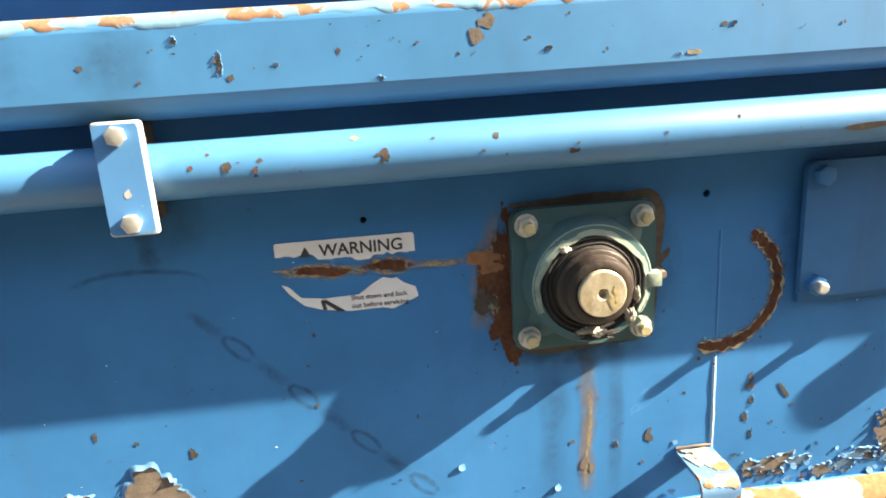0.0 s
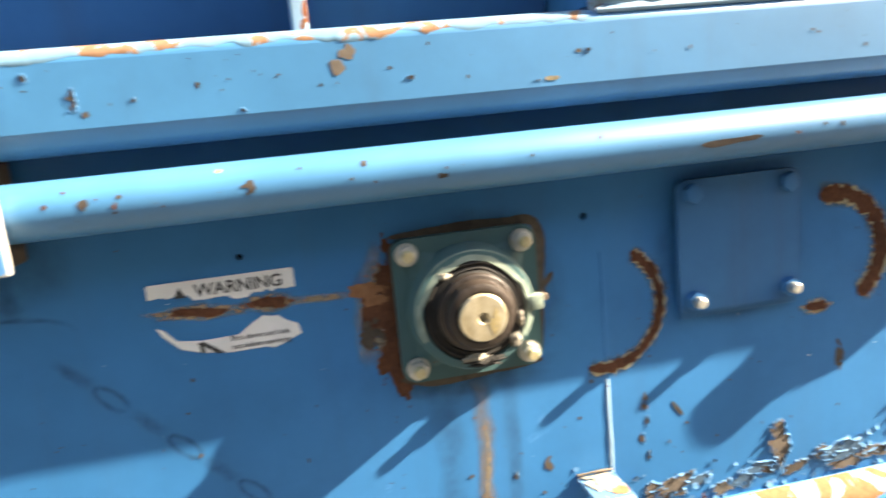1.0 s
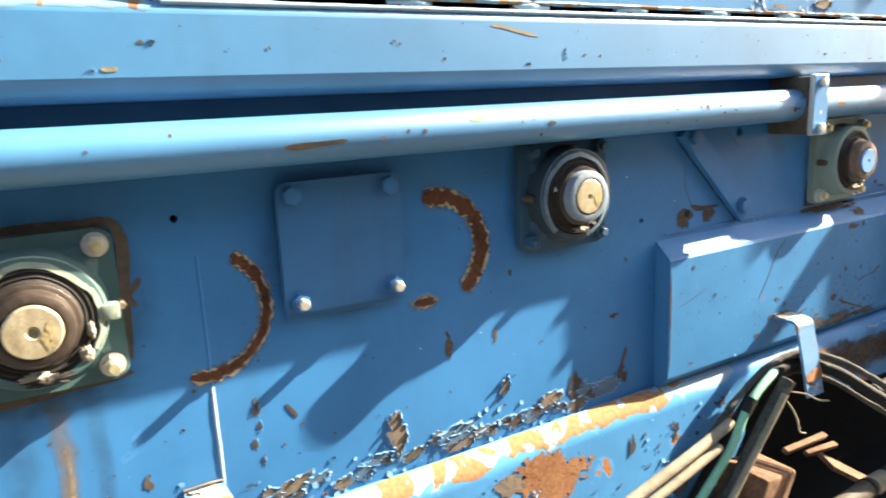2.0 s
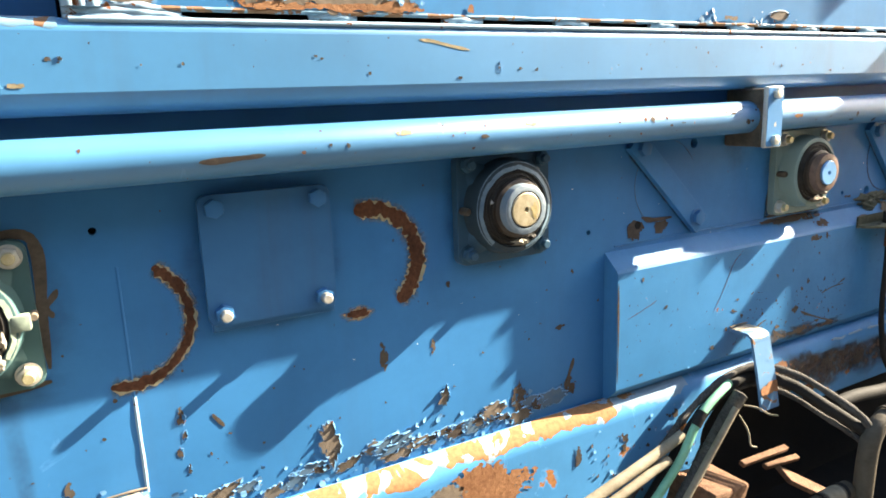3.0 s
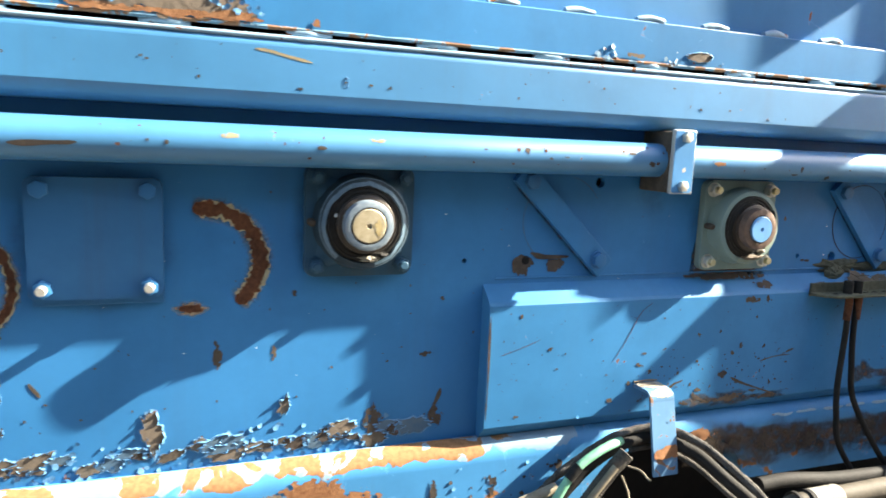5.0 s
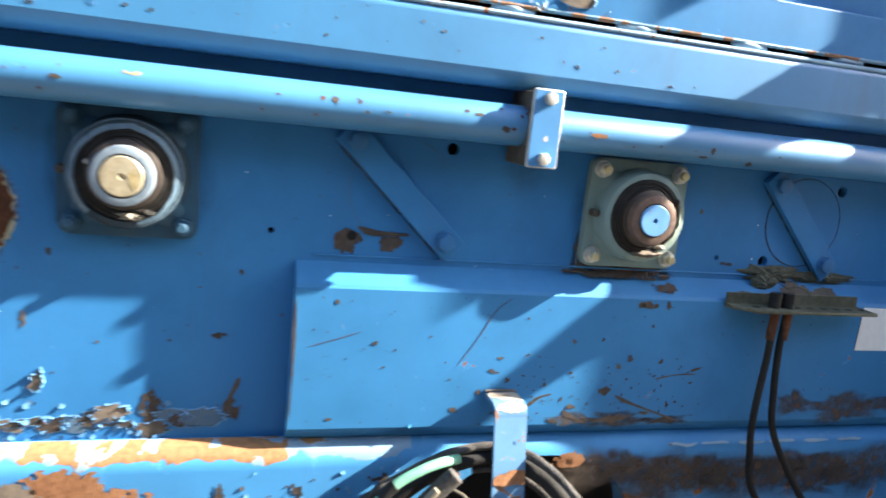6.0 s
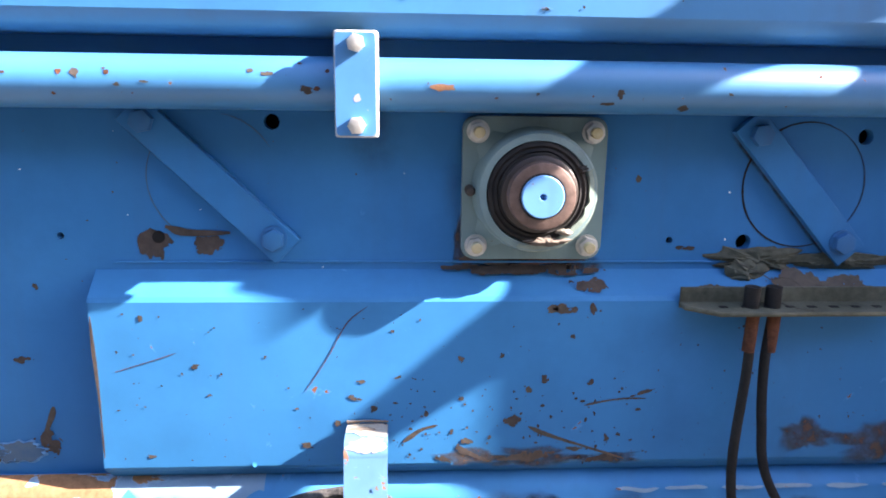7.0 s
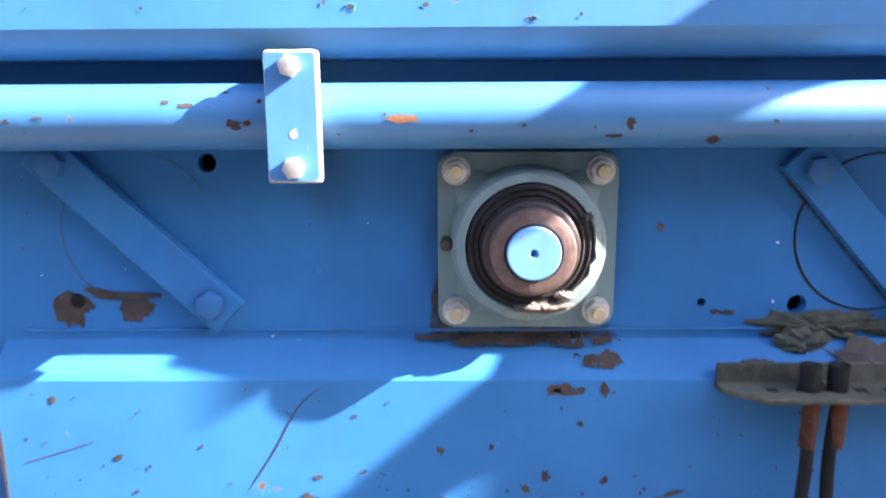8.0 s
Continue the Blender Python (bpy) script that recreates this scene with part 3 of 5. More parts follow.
clamp = thing("pipe_clamp", (1.576, 0, 1.3865), "pale blue worn steel clamp plate bolted across the pipe", "clamp", "pipe clamps")
part("clamp_plate", slab(-0.021, 0.021, -0.0810, -0.0715, -0.05, 0.05, 0.003), M_BARE, clamp, "bare rubbed edges of the clamp plate")
face_out = [(x * (1 - 0.05 * abs(noise.noise((x * 300, z * 200, 1)))) - 0.0005, z * (1 - 0.03 * abs(noise.noise((x * 200, z * 300, 5))))) for x, z in round_rect(0.0385, 0.0965, 0.004, seg=8)]
part("painted_face", plate(face_out, -0.0805, -0.0815), M_CLAMP, clamp)
part("scar", blotch(0.001, -0.012, 0.008, 0.009, -0.0814, 2.0), M_BARE, clamp)
part("block", slab(-0.0205, 0.008, -0.0715, 0.0, -0.049, 0.047, 0.003), M_DIRTYSTEEL, clamp)
for bz in (-0.038, 0.038):
    bolt = part("bolt", hexagon(0.0088, -0.0815, -0.088, 0, bz, 0.4 + bz * 9), M_ZINC, clamp)
copy_thing(clamp, pose(-0.0125, 0, 1.3875))

# ---- flange bearings ----
def flange_bearing(x, z, flange_mat, rim_mat, collar_mat, end_mat, end_y, bolt_mat, label, shaft_r=0.0235, arc=(-110, 25), collar_r=0.036, house_mat=None, thread_mat=None, proud=0.002, lip=0.0022, clumps=()):
    bore = 0.0044 if x < 1 else 0.0028
    b = thing("flange_bearing", (x, 0, z), label, "bearing", "flange bearings on the wall")
    part("flange", plate(round_rect(0.157, 0.157, 0.014), 0.0, -0.013, 0.0025), flange_mat, b)
    part("housing", turned([(0.069, -0.012), (0.067, -0.018), (0.0650, -0.036), (0.0625, -0.0405), (0.0555, -0.0415), (0.054, -0.034), (0.0, -0.034)]), house_mat or flange_mat, b)
    for k in range(4):
        a = math.pi / 4 + k * math.pi / 2
        ca, sa = math.cos(a), math.sin(a)
        bm = bmesh.new()
        pts = []
        for u, v, yy in ((0.058, -0.026, -0.012), (0.058, 0.026, -0.012), (0.079, 0.012, -0.0125), (0.079, -0.012, -0.0125), (0.060, -0.014, -0.021), (0.060, 0.014, -0.021)):
            pts.append(bm.verts.new((u * ca - v * sa, yy, u * sa + v * ca)))
        for f in ((4, 5, 2, 3), (0, 4, 3), (1, 2, 5), (0, 1, 5, 4)):
            bm.faces.new([pts[q] for q in f])
        part("cast_web", bm, flange_mat, b)
    rim = bmesh.new()
    seg, lo, hi = 36, radians(arc[0]), radians(arc[1])
    prev = None
    for i in range(seg + 1):
        a = lo + (hi - lo) * i / seg
        w = 0.0105 * (0.6 + 0.5 * math.sin(math.pi * i / seg)) * (1 + 0.3 * noise.noise((i * 0.5, x, 0)))
        q = [rim.verts.new((r * math.cos(a), y, r * math.sin(a))) for r, y in ((0.0640, -0.0395), (0.0640 - w, -0.0427), (0.0630 - w, -0.0400))]
        if prev:
            for k in range(2):
                rim.faces.new((prev[k], prev[k + 1], q[k + 1], q[k]))
        prev = q
    part("worn_rim", rim, rim_mat, b, "bare worn rim where the paint has gone")
    part("seal", turned([(0.0545, -0.034), (0.0535, -0.0400), (0.050, -0.0425), (0.0475, -0.0405), (0.0445, -0.0425), (0.043, -0.041), (0.040, -0.045), (0.0, -0.045)], wobble=0.03), M_GREASE, b, "black greasy seal ring")
    part("inner_ring", turned([(0.041, -0.042), (0.0405, -0.050), (0.0385, -0.0515), (0.0, -0.0515)]), M_DARKSTEEL, b)
    part("collar", turned([(collar_r * 1.03, -0.050), (collar_r, -0.052), (collar_r, end_y + proud + lip), (collar_r - lip * 0.3, end_y + proud + lip * 0.35), (collar_r - lip, end_y + proud), (shaft_r + 0.0022, end_y + proud), (shaft_r + 0.0012, end_y + proud + 0.002), (shaft_r + 0.001, end_y + proud + 0.006), (0, end_y + proud + 0.006)]), collar_mat, b)
    part("shaft", turned([(shaft_r, -0.04), (shaft_r, end_y + 0.0012), (shaft_r - 0.0012, end_y), (bore * 1.4, end_y), (bore, end_y + 0.002), (bore * 0.93, end_y + 0.006), (0.0, end_y + 0.006)]), end_mat, b)
    part("groove_ring", turned([(shaft_r, end_y + proud + 0.0006), (shaft_r + 0.0021, end_y + proud + 0.0004), (shaft_r + 0.0021, end_y + proud + 0.003), (shaft_r, end_y + proud + 0.003)]), M_GREASE, b, "dark ring in the groove round the shaft")
    if end_mat is M_SHAFT:
        part("scuff", blotch(0.0125, -0.004, shaft_r * 0.55, shaft_r * 0.9, end_y - 0.0001, x * 5, ragged=0.7), M_YELLOWED, b, "yellowed grease on the shaft end")
    for k, (bx, bz) in enumerate(((-1, 1), (1, 1), (-1, -1), (1, -1))):
        bo = part("bolt", hexagon(0.0108, -0.013, -0.0235, bx * 0.0625, bz * 0.0625, 0.3 + k * 0.5), bolt_mat, b)
        part("washer", turned([(0.0125, -0.0125), (0.0125, -0.015), (0.0, -0.015)], 24, bx * 0.0625, bz * 0.0625), bolt_mat, bo)
        part("thread_end", turned([(0.0062, -0.0225), (0.0062, -0.030), (0.0052, -0.031), (0, -0.031)], 18, bx * 0.0625, bz * 0.0625), thread_mat or M_BRASS, bo)
    if x < 1:
        part("lug", slab(0.056, 0.074, -0.0435, -0.030, -0.009, 0.008, 0.003), rim_mat, b, "pale worn lug on the housing rim")
        part("lug_pin", turned([(0.0, -0.040), (0.0035, -0.040), (0.004, -0.037), (0.004, -0.022), (0, -0.022)], 12, 0.0765, 0.003), M_TAN, b)
    else:
        part("grease_nipple", turned([(0.0055, -0.014), (0.0055, -0.028), (0.0035, -0.031), (0.0, -0.031)], 14, -0.071, 0.0), M_DIRTYSTEEL, b)
    for gx, gz, gw, gh, gm in clumps:
        part("grease_clump", mound(gx, gz, gw, gh, -0.0410, 0.006, gx * 90 + x), gm, b, "lumpy dried grease")
    return b


flange_bearing(0.4155, 1.2355, M_GREEN, M_RIM, M_DARKSTEEL, M_SHAFT, -0.072, M_ZINC, "dark green four bolt flange bearing with greasy bare shaft end", 0.0245, (-35, 205), 0.0355, proud=0.005, lip=0.006, clumps=((-0.004, -0.051, 0.030, 0.013, M_CREAM), (0.006, -0.056, 0.044, 0.012, M_GREASE), (0.040, -0.037, 0.014, 0.018, M_CREAM), (-0.030, 0.041, 0.016, 0.008, M_CREAM), (0.047, -0.016, 0.008, 0.020, M_CREAM)))
flange_bearing(1.079, 1.2848, M_SLATE, M_SLATERIM, M_PALE, M_SHAFT, -0.066, M_SLATE, "blue overpainted flange bearing with bright bare shaft end", 0.0235, (-75, 230), 0.0345, M_SLATEDARK, M_SLATE, proud=0.0008, clumps=((0.008, -0.049, 0.034, 0.010, M_CREAM), (0.022, -0.044, 0.024, 0.009, M_GREASE), (-0.040, 0.012, 0.010, 0.006, M_BARE)))
flange_bearing(1.763, 1.2775, M_GREYGREEN, M_RIM, M_COLLAR, M_BLUESHAFT, -0.068, M_ZINC, "grey green flange bearing with rusty collar and blue shaft end", 0.0222, (-110, 25), 0.0352, proud=0.003, clumps=((0.010, -0.052, 0.044, 0.010, M_TAN), (0.030, -0.042, 0.020, 0.008, M_CREAM), (0.046, 0.026, 0.012, 0.010, M_GREASE)))

# ---- square cover plate ----
cover = thing("cover_plate", (0.7405, 0, 1.2625), "square blue access cover held by four bolts", "cover plate")
part("spacer", slab(-0.074, 0.078, -0.006, 0.0, -0.086, 0.07, 0.001), M_DARKBLUE, cover)
part("plate", plate(round_rect(0.156, 0.154, 0.010), -0.006, -0.014, 0.0015), M_COVER, cover)
for bx, bz, mt in ((-0.061, 0.062, M_DARKBLUE), (0.061, 0.062, M_DARKBLUE), (-0.061, -0.062, M_DARKBLUE), (0.061, -0.062, M_DARKBLUE)):
    bo = part("bolt", hexagon(0.0115, -0.014, -0.022, bx, bz, bx * 7), mt, cover)
    if bz < 0:
        part("thread_end", turned([(0.0065, -0.021), (0.0065, -0.031), (0.005, -0.0325), (0, -0.0325)], 18, bx, bz), M_ZINC, bo, "bare bright thread end")

# ---- strap links ----
def strap_link(xa, za, xb, zb, label):
    s = thing("strap_link", (xa, 0, za), label, "strap", "slanted strap links")
    dx, dz = xb - xa, zb - za
    ln = math.hypot(dx, dz)
    ux, uz = dx / ln, dz / ln
    w, e = 0.019, 0.021
    out = [(-ux * e - uz * w, -uz * e + ux * w), (-ux * e + uz * w, -uz * e - ux * w), (ux * (ln + e) + uz * w, uz * (ln + e) - ux * w), (ux * (ln + e) - uz * w, uz * (ln + e) + ux * w)]
    part("bar", plate(out, -0.001, -0.012, 0.0015), M_WALL, s)
    # contact shade and dirt along one strap edge, painted as a dark streak
    side_x, side_z = (uz * w * 1.04, -ux * w * 1.04) if uz * w < 0 else (-uz * w * 1.04, ux * w * 1.04)
    part("shade_dirt_line", soft_streak([(-ux * e + side_x, -uz * e + side_z), (dx / 2 + side_x, dz / 2 + side_z), (dx + ux * e + side_x, dz + uz * e + side_z)], 0.0065, -0.0009, xa, 0.1), S_GRIME, s, "dark line painted along the strap for contact shade and dirt")
    part("bolt", hexagon(0.0125, -0.012, -0.021, 0, 0, 0.2), M_DARKBLUE, s)
    bo = part("bolt", hexagon(0.0125, -0.012, -0.021, dx, dz, 0.5), M_DARKBLUE, s)
    part("washer", turned([(0.015, -0.012), (0.015, -0.0135), (0, -0.0135)], 24, dx, dz), M_DARKBLUE, bo)
    return s


strap_link(1.349, 1.347, 1.479, 1.221, "blue flat steel strap bolted slantwise to the wall")
strap_link(2.012, 1.339, 2.122, 1.218, "blue flat steel strap bolted slantwise over a round seam")

# ---- hooks ----
def strap_hook(x, y, z, reach, drop, width, label, mat, worn=(), lean=0.0):
    h = thing("strap_hook", (x, y, z), label, "hook", "hose hooks")
    bm = bmesh.new()
    r = 0.016
    pts = [(0.002, 0.0), (-reach + r, 0.002)]
    for i in range(1, 9):
        a = radians(90 * i / 8)
        pts.append((-reach + r - r * math.sin(a), 0.002 - r + r * math.cos(a)))
    pts += [(-reach - lean * 0.5 - 0.001, -drop * 0.55), (-reach - lean, -drop)]
    th = 0.005
    inner = []
    for i, (py, pz) in enumerate(pts):
        a, b = pts[max(i - 1, 0)], pts[min(i + 1, len(pts) - 1)]
        d = Vector((b[0] - a[0], b[1] - a[1])).normalized()
        inner.append((py - d.y * th, pz + d.x * th))
    extruded_x(pts + inner[::-1], -width / 2, width / 2, 1, bm)
    part("strap", bm, mat, h)
    part("weld_bead", tube([(-width / 2, -0.001, 0.004), (0, -0.003, 0.006), (width / 2, -0.001, 0.004)], 0.0017, 8, 8, wobble=0.5), M_TAN, h)
    # paint worn off the top, the bend and the front
    for k, (u, v, w, hh, mt, face) in enumerate(worn):
        bm = blotch(u, v, w, hh, 0, k * 2.3 + x, ragged=0.45)
        for vv in bm.verts:
            px = max(-width / 2 + 0.0005, min(width / 2 - 0.0005, vv.co.x))
            if face == "top":
                vv.co = Vector((px, max(-reach + r, min(-0.002, vv.co.z)), 0.0024 + k * 0.0002))
            elif face == "bend":
                a = max(0.02, min(math.pi / 2, vv.co.z / r))
                vv.co = Vector((px, -reach + r - (r + 0.0006) * math.sin(a), 0.002 - r + (r + 0.0006) * math.cos(a)))
            else:
                f = max(0.0, (-vv.co.z - r) / (drop - r))
                vv.co = Vector((px, -reach - lean * f - 0.0022 - k * 0.0002, max(-drop + 0.001, vv.co.z)))
        part("bare_patch", bm, mt, h)
    return h


strap_hook(1.580, PY, 1.008, 0.050, 0.132, 0.047, "pale blue bent strap hook holding hoses", M_HOOK, ((0.004, -0.018, 0.060, 0.040, M_CREAM, "top"), (0.0, 0.010, 0.05, 0.020, M_CREAM, "bend"), (-0.004, -0.016, 0.030, 0.012, M_TAN, "top"), (0.0, -0.094, 0.070, 0.020, M_ORANGE, "front"), (0.012, -0.045, 0.006, 0.006, M_TAN, "front")), lean=0.026)
strap_hook(0.552, 0.0, 1.000, 0.070, 0.10, 0.045, "rusty pale blue bent strap hook on the wall", M_HOOK, ((0.0, -0.028, 0.050, 0.056, M_CREAM, "top"), (0.012, -0.044, 0.022, 0.018, M_ORANGE, "top"), (0.004, 0.010, 0.046, 0.018, M_CREAM, "bend"), (0.014, 0.014, 0.022, 0.014, M_ORANGE, "bend"), (-0.014, 0.012, 0.012, 0.012, M_ORANGE, "bend"), (-0.016, -0.040, 0.012, 0.036, M_ORANGE, "front"), (0.010, -0.03, 0.026, 0.014, M_CREAM, "front")))

# ---- hoses, pipes and boards below the rail ----
def hose(name, pts, r, mat, label, category="hose", rib=0.0, per=12, group="", wobble=0.0):
    ob = part(name, tube(pts, r, 14, per, rib, wobble), mat)
    return tagged(ob, label, category, group)


hose("grey_hose", [(1.28, -0.056, 0.76), (1.36, -0.056, 0.838), (1.43, -0.056, 0.892), (1.50, -0.058, 0.928), (1.555, -0.062, 0.942), (1.600, -0.078, 0.942), (1.635, -0.118, 0.930), (1.662, -0.160, 0.905), (1.690, -0.200, 0.872), (1.702, -0.214, 0.850)], 0.0066, M_CORD, "dusty grey braided hose looped over the strap hook", group="hoses in the hook", wobble=0.3)
hose("black_hose", [(1.30, -0.062, 0.72), (1.38, -0.062, 0.808), (1.45, -0.062, 0.880), (1.51, -0.062, 0.914), (1.56, -0.062, 0.924), (1.600, -0.076, 0.921), (1.635, -0.110, 0.908), (1.66, -0.150, 0.882), (1.69, -0.190, 0.852), (1.705, -0.212, 0.835)], 0.0105, M_RUBBER, "thick black rubber hose looped over the strap hook", group="hoses in the hook")
hose("ribbed_hose", [(1.29, -0.100, 0.67), (1.351, -0.100, 0.744), (1.426, -0.100, 0.835), (1.470, -0.100, 0.888), (1.503, -0.101, 0.922)], 0.0115, M_CORD, "dark ribbed hose with a cut end", rib=0.0016, per=26, group="hoses in the hook")
hose("green_hose", [(1.22, -0.092, 0.69), (1.292, -0.092, 0.760), (1.365, -0.092, 0.829), (1.402, -0.090, 0.880), (1.425, -0.088, 0.904), (1.460, -0.084, 0.921), (1.490, -0.078, 0.928), (1.515, -0.066, 0.926)], 0.0072, M_GREENHOSE, "thin pale green plastic hose", group="hoses in the hook")
sleeve = hose("hose_sleeve", [(1.406, -0.090, 0.885), (1.415, -0.090, 0.896), (1.424, -0.090, 0.904)], 0.0086, M_RUBBER, "black tape sleeve round the green hose", "sleeve")
hose("beige_hose", [(1.04, -0.075, 0.775), (1.151, -0.075, 0.803), (1.233, -0.075, 0.823), (1.33, -0.073, 0.846), (1.396, -0.070, 0.862)], 0.0090, M_BEIGE, "beige plastic hose with dusty skin", group="hoses in the hook")
hose("beige_hose", [(1.08, -0.085, 0.765), (1.186, -0.085, 0.793), (1.27, -0.084, 0.814), (1.352, -0.083, 0.836)], 0.0075, M_BEIGE, "beige plastic hose with dusty skin", group="hoses in the hook")
hose("tan_hose", [(1.31, -0.116, 0.72), (1.371, -0.116, 0.792), (1.43, -0.116, 0.860), (1.474, -0.115, 0.909)], 0.0058, M_BEIGE, "thin tan hose beside the ribbed one", group="hoses in the hook")
hose("thin_hose", [(1.54, -0.060, 0.905), (1.58, -0.064, 0.908), (1.61, -0.078, 0.900), (1.64, -0.108, 0.884), (1.665, -0.148, 0.858), (1.69, -0.186, 0.832), (1.70, -0.21, 0.815)], 0.005, M_CORD, "thin grey cable beside the looped hose", "cable", group="hoses in the hook", wobble=0.2)
for pts in ([(1.50, -0.11, 0.905), (1.51, -0.13, 0.905), (1.505, -0.155, 0.905), (1.49, -0.18, 0.917)], [(1.49, -0.11, 0.89), (1.495, -0.125, 0.865), (1.49, -0.135, 0.845), (1.50, -0.14, 0.84)]):
    hose("wire_end", pts, 0.0015, M_BEIGE, "short bent end of bare wire", "wire")

drain = thing("drain_pipe", (1.772, -0.218, 0.861), "dusty grey beige plastic pipe with a dirty white coupling", "pipe")
part("pipe_run", tube([(0.03, 0, 0.0), (0.14, 0, 0.0), (0.28, 0, 0.002), (0.6, 0, 0.01)], 0.0160, 20, 8), M_DRAIN, drain)
coupling = part("coupling", turned([(0.0, -0.030), (0.018, -0.030), (0.0192, -0.0285), (0.0192, 0.0285), (0.018, 0.030), (0.0, 0.030)], 28), M_DIRTYWHITE, drain, "dirty white plastic coupling")
coupling.matrix_local = pose(0.03, 0, 0.0, 0, 0, 90)
part("elbow", tube([(0.005, 0, 0.0), (-0.030, 0, -0.002), (-0.058, 0, -0.014), (-0.074, 0, -0.040), (-0.080, 0, -0.10), (-0.082, 0, -0.20)], 0.0165, 20, 8), M_DRAIN, drain)
for cx in (-0.004, -0.030):
    clip = part("clip", turned([(0.0165, -0.003), (0.0195, -0.003), (0.0195, 0.003), (0.0165, 0.003)], 24), M_RUBBER, drain, "black hose clip")
    clip.matrix_local = pose(cx, 0, 0.0, 0, 0, 90)
stub_pipe = thing("stub_pipe", (1.60, -0.20, 0.733), "short dusty beige pipe end held by black clips", "pipe")
part("pipe_run", tube([(-0.16, 0, -0.012), (-0.06, 0, -0.004), (0.03, 0, 0.0), (0.075, 0, 0.0)], 0.0155, 20, 8), M_DRAIN, stub_pipe)
for cx, rr in ((-0.004, 0.0175), (0.055, 0.0175)):
    clip = part("clip", turned([(0.0150, -0.003), (rr, -0.003), (rr, 0.003), (0.0150, 0.003)], 24), M_RUBBER, stub_pipe, "black hose clip")
    clip.matrix_local = pose(cx, 0, 0.0, 0, 0, 90)
sleeve_part = part("sleeve", turned([(0.0, -0.02), (0.0165, -0.02), (0.0165, 0.02), (0.0, 0.02)], 24), M_BEIGE, stub_pipe, "pale plastic sleeve")
sleeve_part.matrix_local = pose(0.026, 0, 0.0, 0, 0, 90)
hose("grey_tube", [(1.79, -0.10, 0.826), (1.86, -0.10, 0.826), (1.98, -0.10, 0.812), (2.15, -0.10, 0.806), (2.5, -0.10, 0.80)], 0.013, M_RUBBER, "dark grey tube along the foot of the rail", "pipe")
nub = part("stub", turned([(0, -0.012), (0.007, -0.012), (0.008, -0.009), (0.008, 0.012), (0, 0.012)], 18, 0.19, 0.017), M_DIRTYWHITE, drain, "small white plastic stub")

block = part("rusty_block", slab(-0.075, 0.065, -0.03, 0.05, -0.22, 0.022, 0.006), M_WOOD)
block.matrix_world = pose(1.452, -0.10, 0.752, 8, 16, 14)
tagged(block, "rusty brown post of scrap under the hoses", "scrap")
for bx, by, bz, ln, ry, rz in ((1.735, -0.10, 0.665, 0.19, 32, -6), (1.655, -0.05, 0.735, 0.15, 6, 4), (1.71, -0.05, 0.705, 0.11, 8, 2)):
    pl = part("scrap_board", slab(-ln / 2, ln / 2, -0.02 if ln > 0.16 else -0.006, 0.02 if ln > 0.16 else 0.006, -0.005, 0.005, 0.0015), M_WOOD)
    pl.matrix_world = pose(bx, by, bz, 20, ry, rz)
    tagged(pl, "dusty brown scrap board leaning in the dark", "board", "scrap boards")
# shelf added to carry the boards; cavity shade is put into its colour
shelf = part("scrap_shelf", slab(0.9, 2.59, -0.30, 0.085, 0.505, 0.515), M_SHADE_BLACK)
tagged(shelf, "added shelf plate below the hoses, near-black for the cavity shade", "shelf")

# ---- perforated bracket with two cable hoses ----
bracket = thing("angle_bracket", (1.93, PY, 1.150), "greasy brown perforated bracket on the panel", "bracket")
bm = bmesh.new()
v = [bm.verts.new(c) for c in ((0.0, 0.0, 0), (0.255, 0.0, 0), (0.255, -0.042, 0), (0.030, -0.042, 0), (0.0, -0.018, 0))]
face = bm.faces.new(v)
up = bmesh.ops.extrude_face_region(bm, geom=[face])
for e in up["geom"]:
    if isinstance(e, bmesh.types.BMVert):
        e.co.z += 0.005
part("shelf", bm, M_BRACKET, bracket)
part("back_leg", slab(0.0, 0.25, -0.004, 0.0, -0.002, 0.022, 0.001), M_BRACKET, bracket)
# thin near-black bars painted on for the shade in the bracket's slots
for i in range(9):
    part("slot_shade", slab(0.036 + i * 0.025, 0.045 + i * 0.025, -0.026, -0.020, 0.0046, 0.0056), M_SHADE_BLACK, bracket)
for gx in (0.072, 0.096):
    gl = part("gland", tube([(gx, -0.022, 0.004), (gx, -0.022, 0.016), (gx, -0.022, 0.028)], 0.0085, 14, 4), M_RUBBER, bracket, "black rubber cable gland")
for pts, k in (([(2.004, -0.054, 1.152), (2.003, -0.059, 1.09), (1.997, -0.062, 0.98), (2.001, -0.065, 0.92), (2.011, -0.070, 0.864), (2.06, -0.08, 0.79), (2.10, -0.09, 0.74)], 0), ([(2.028, -0.054, 1.152), (2.022, -0.059, 1.09), (2.026, -0.062, 1.02), (2.040, -0.064, 0.95), (2.095, -0.075, 0.860), (2.15, -0.08, 0.80), (2.25, -0.09, 0.74)], 1)):
    hs = thing("cable_hose", (0, 0, 0), "black cable hose hanging from the bracket with rusty ferrule", "hose", "hanging cable hoses")
    part("hose", tube(pts, 0.0054, 14, 10), M_RUBBER, hs)
    part("ferrule", tube([(pts[0][0], -0.057, 1.147), (pts[0][0] - 0.001, -0.0575, 1.125), (pts[0][0] - 0.002, -0.058, 1.105)], 0.0068, 14, 5), M_RUST, hs, "rusty steel ferrule")

paper = part("paper_note", plate([(2.200, 1.080), (2.272, 1.080), (2.270, 1.153), (2.201, 1.154)], PY - 0.0004, PY - 0.0014), M_WHITE)
tagged(paper, "blank square white paper stuck on the panel", "note")

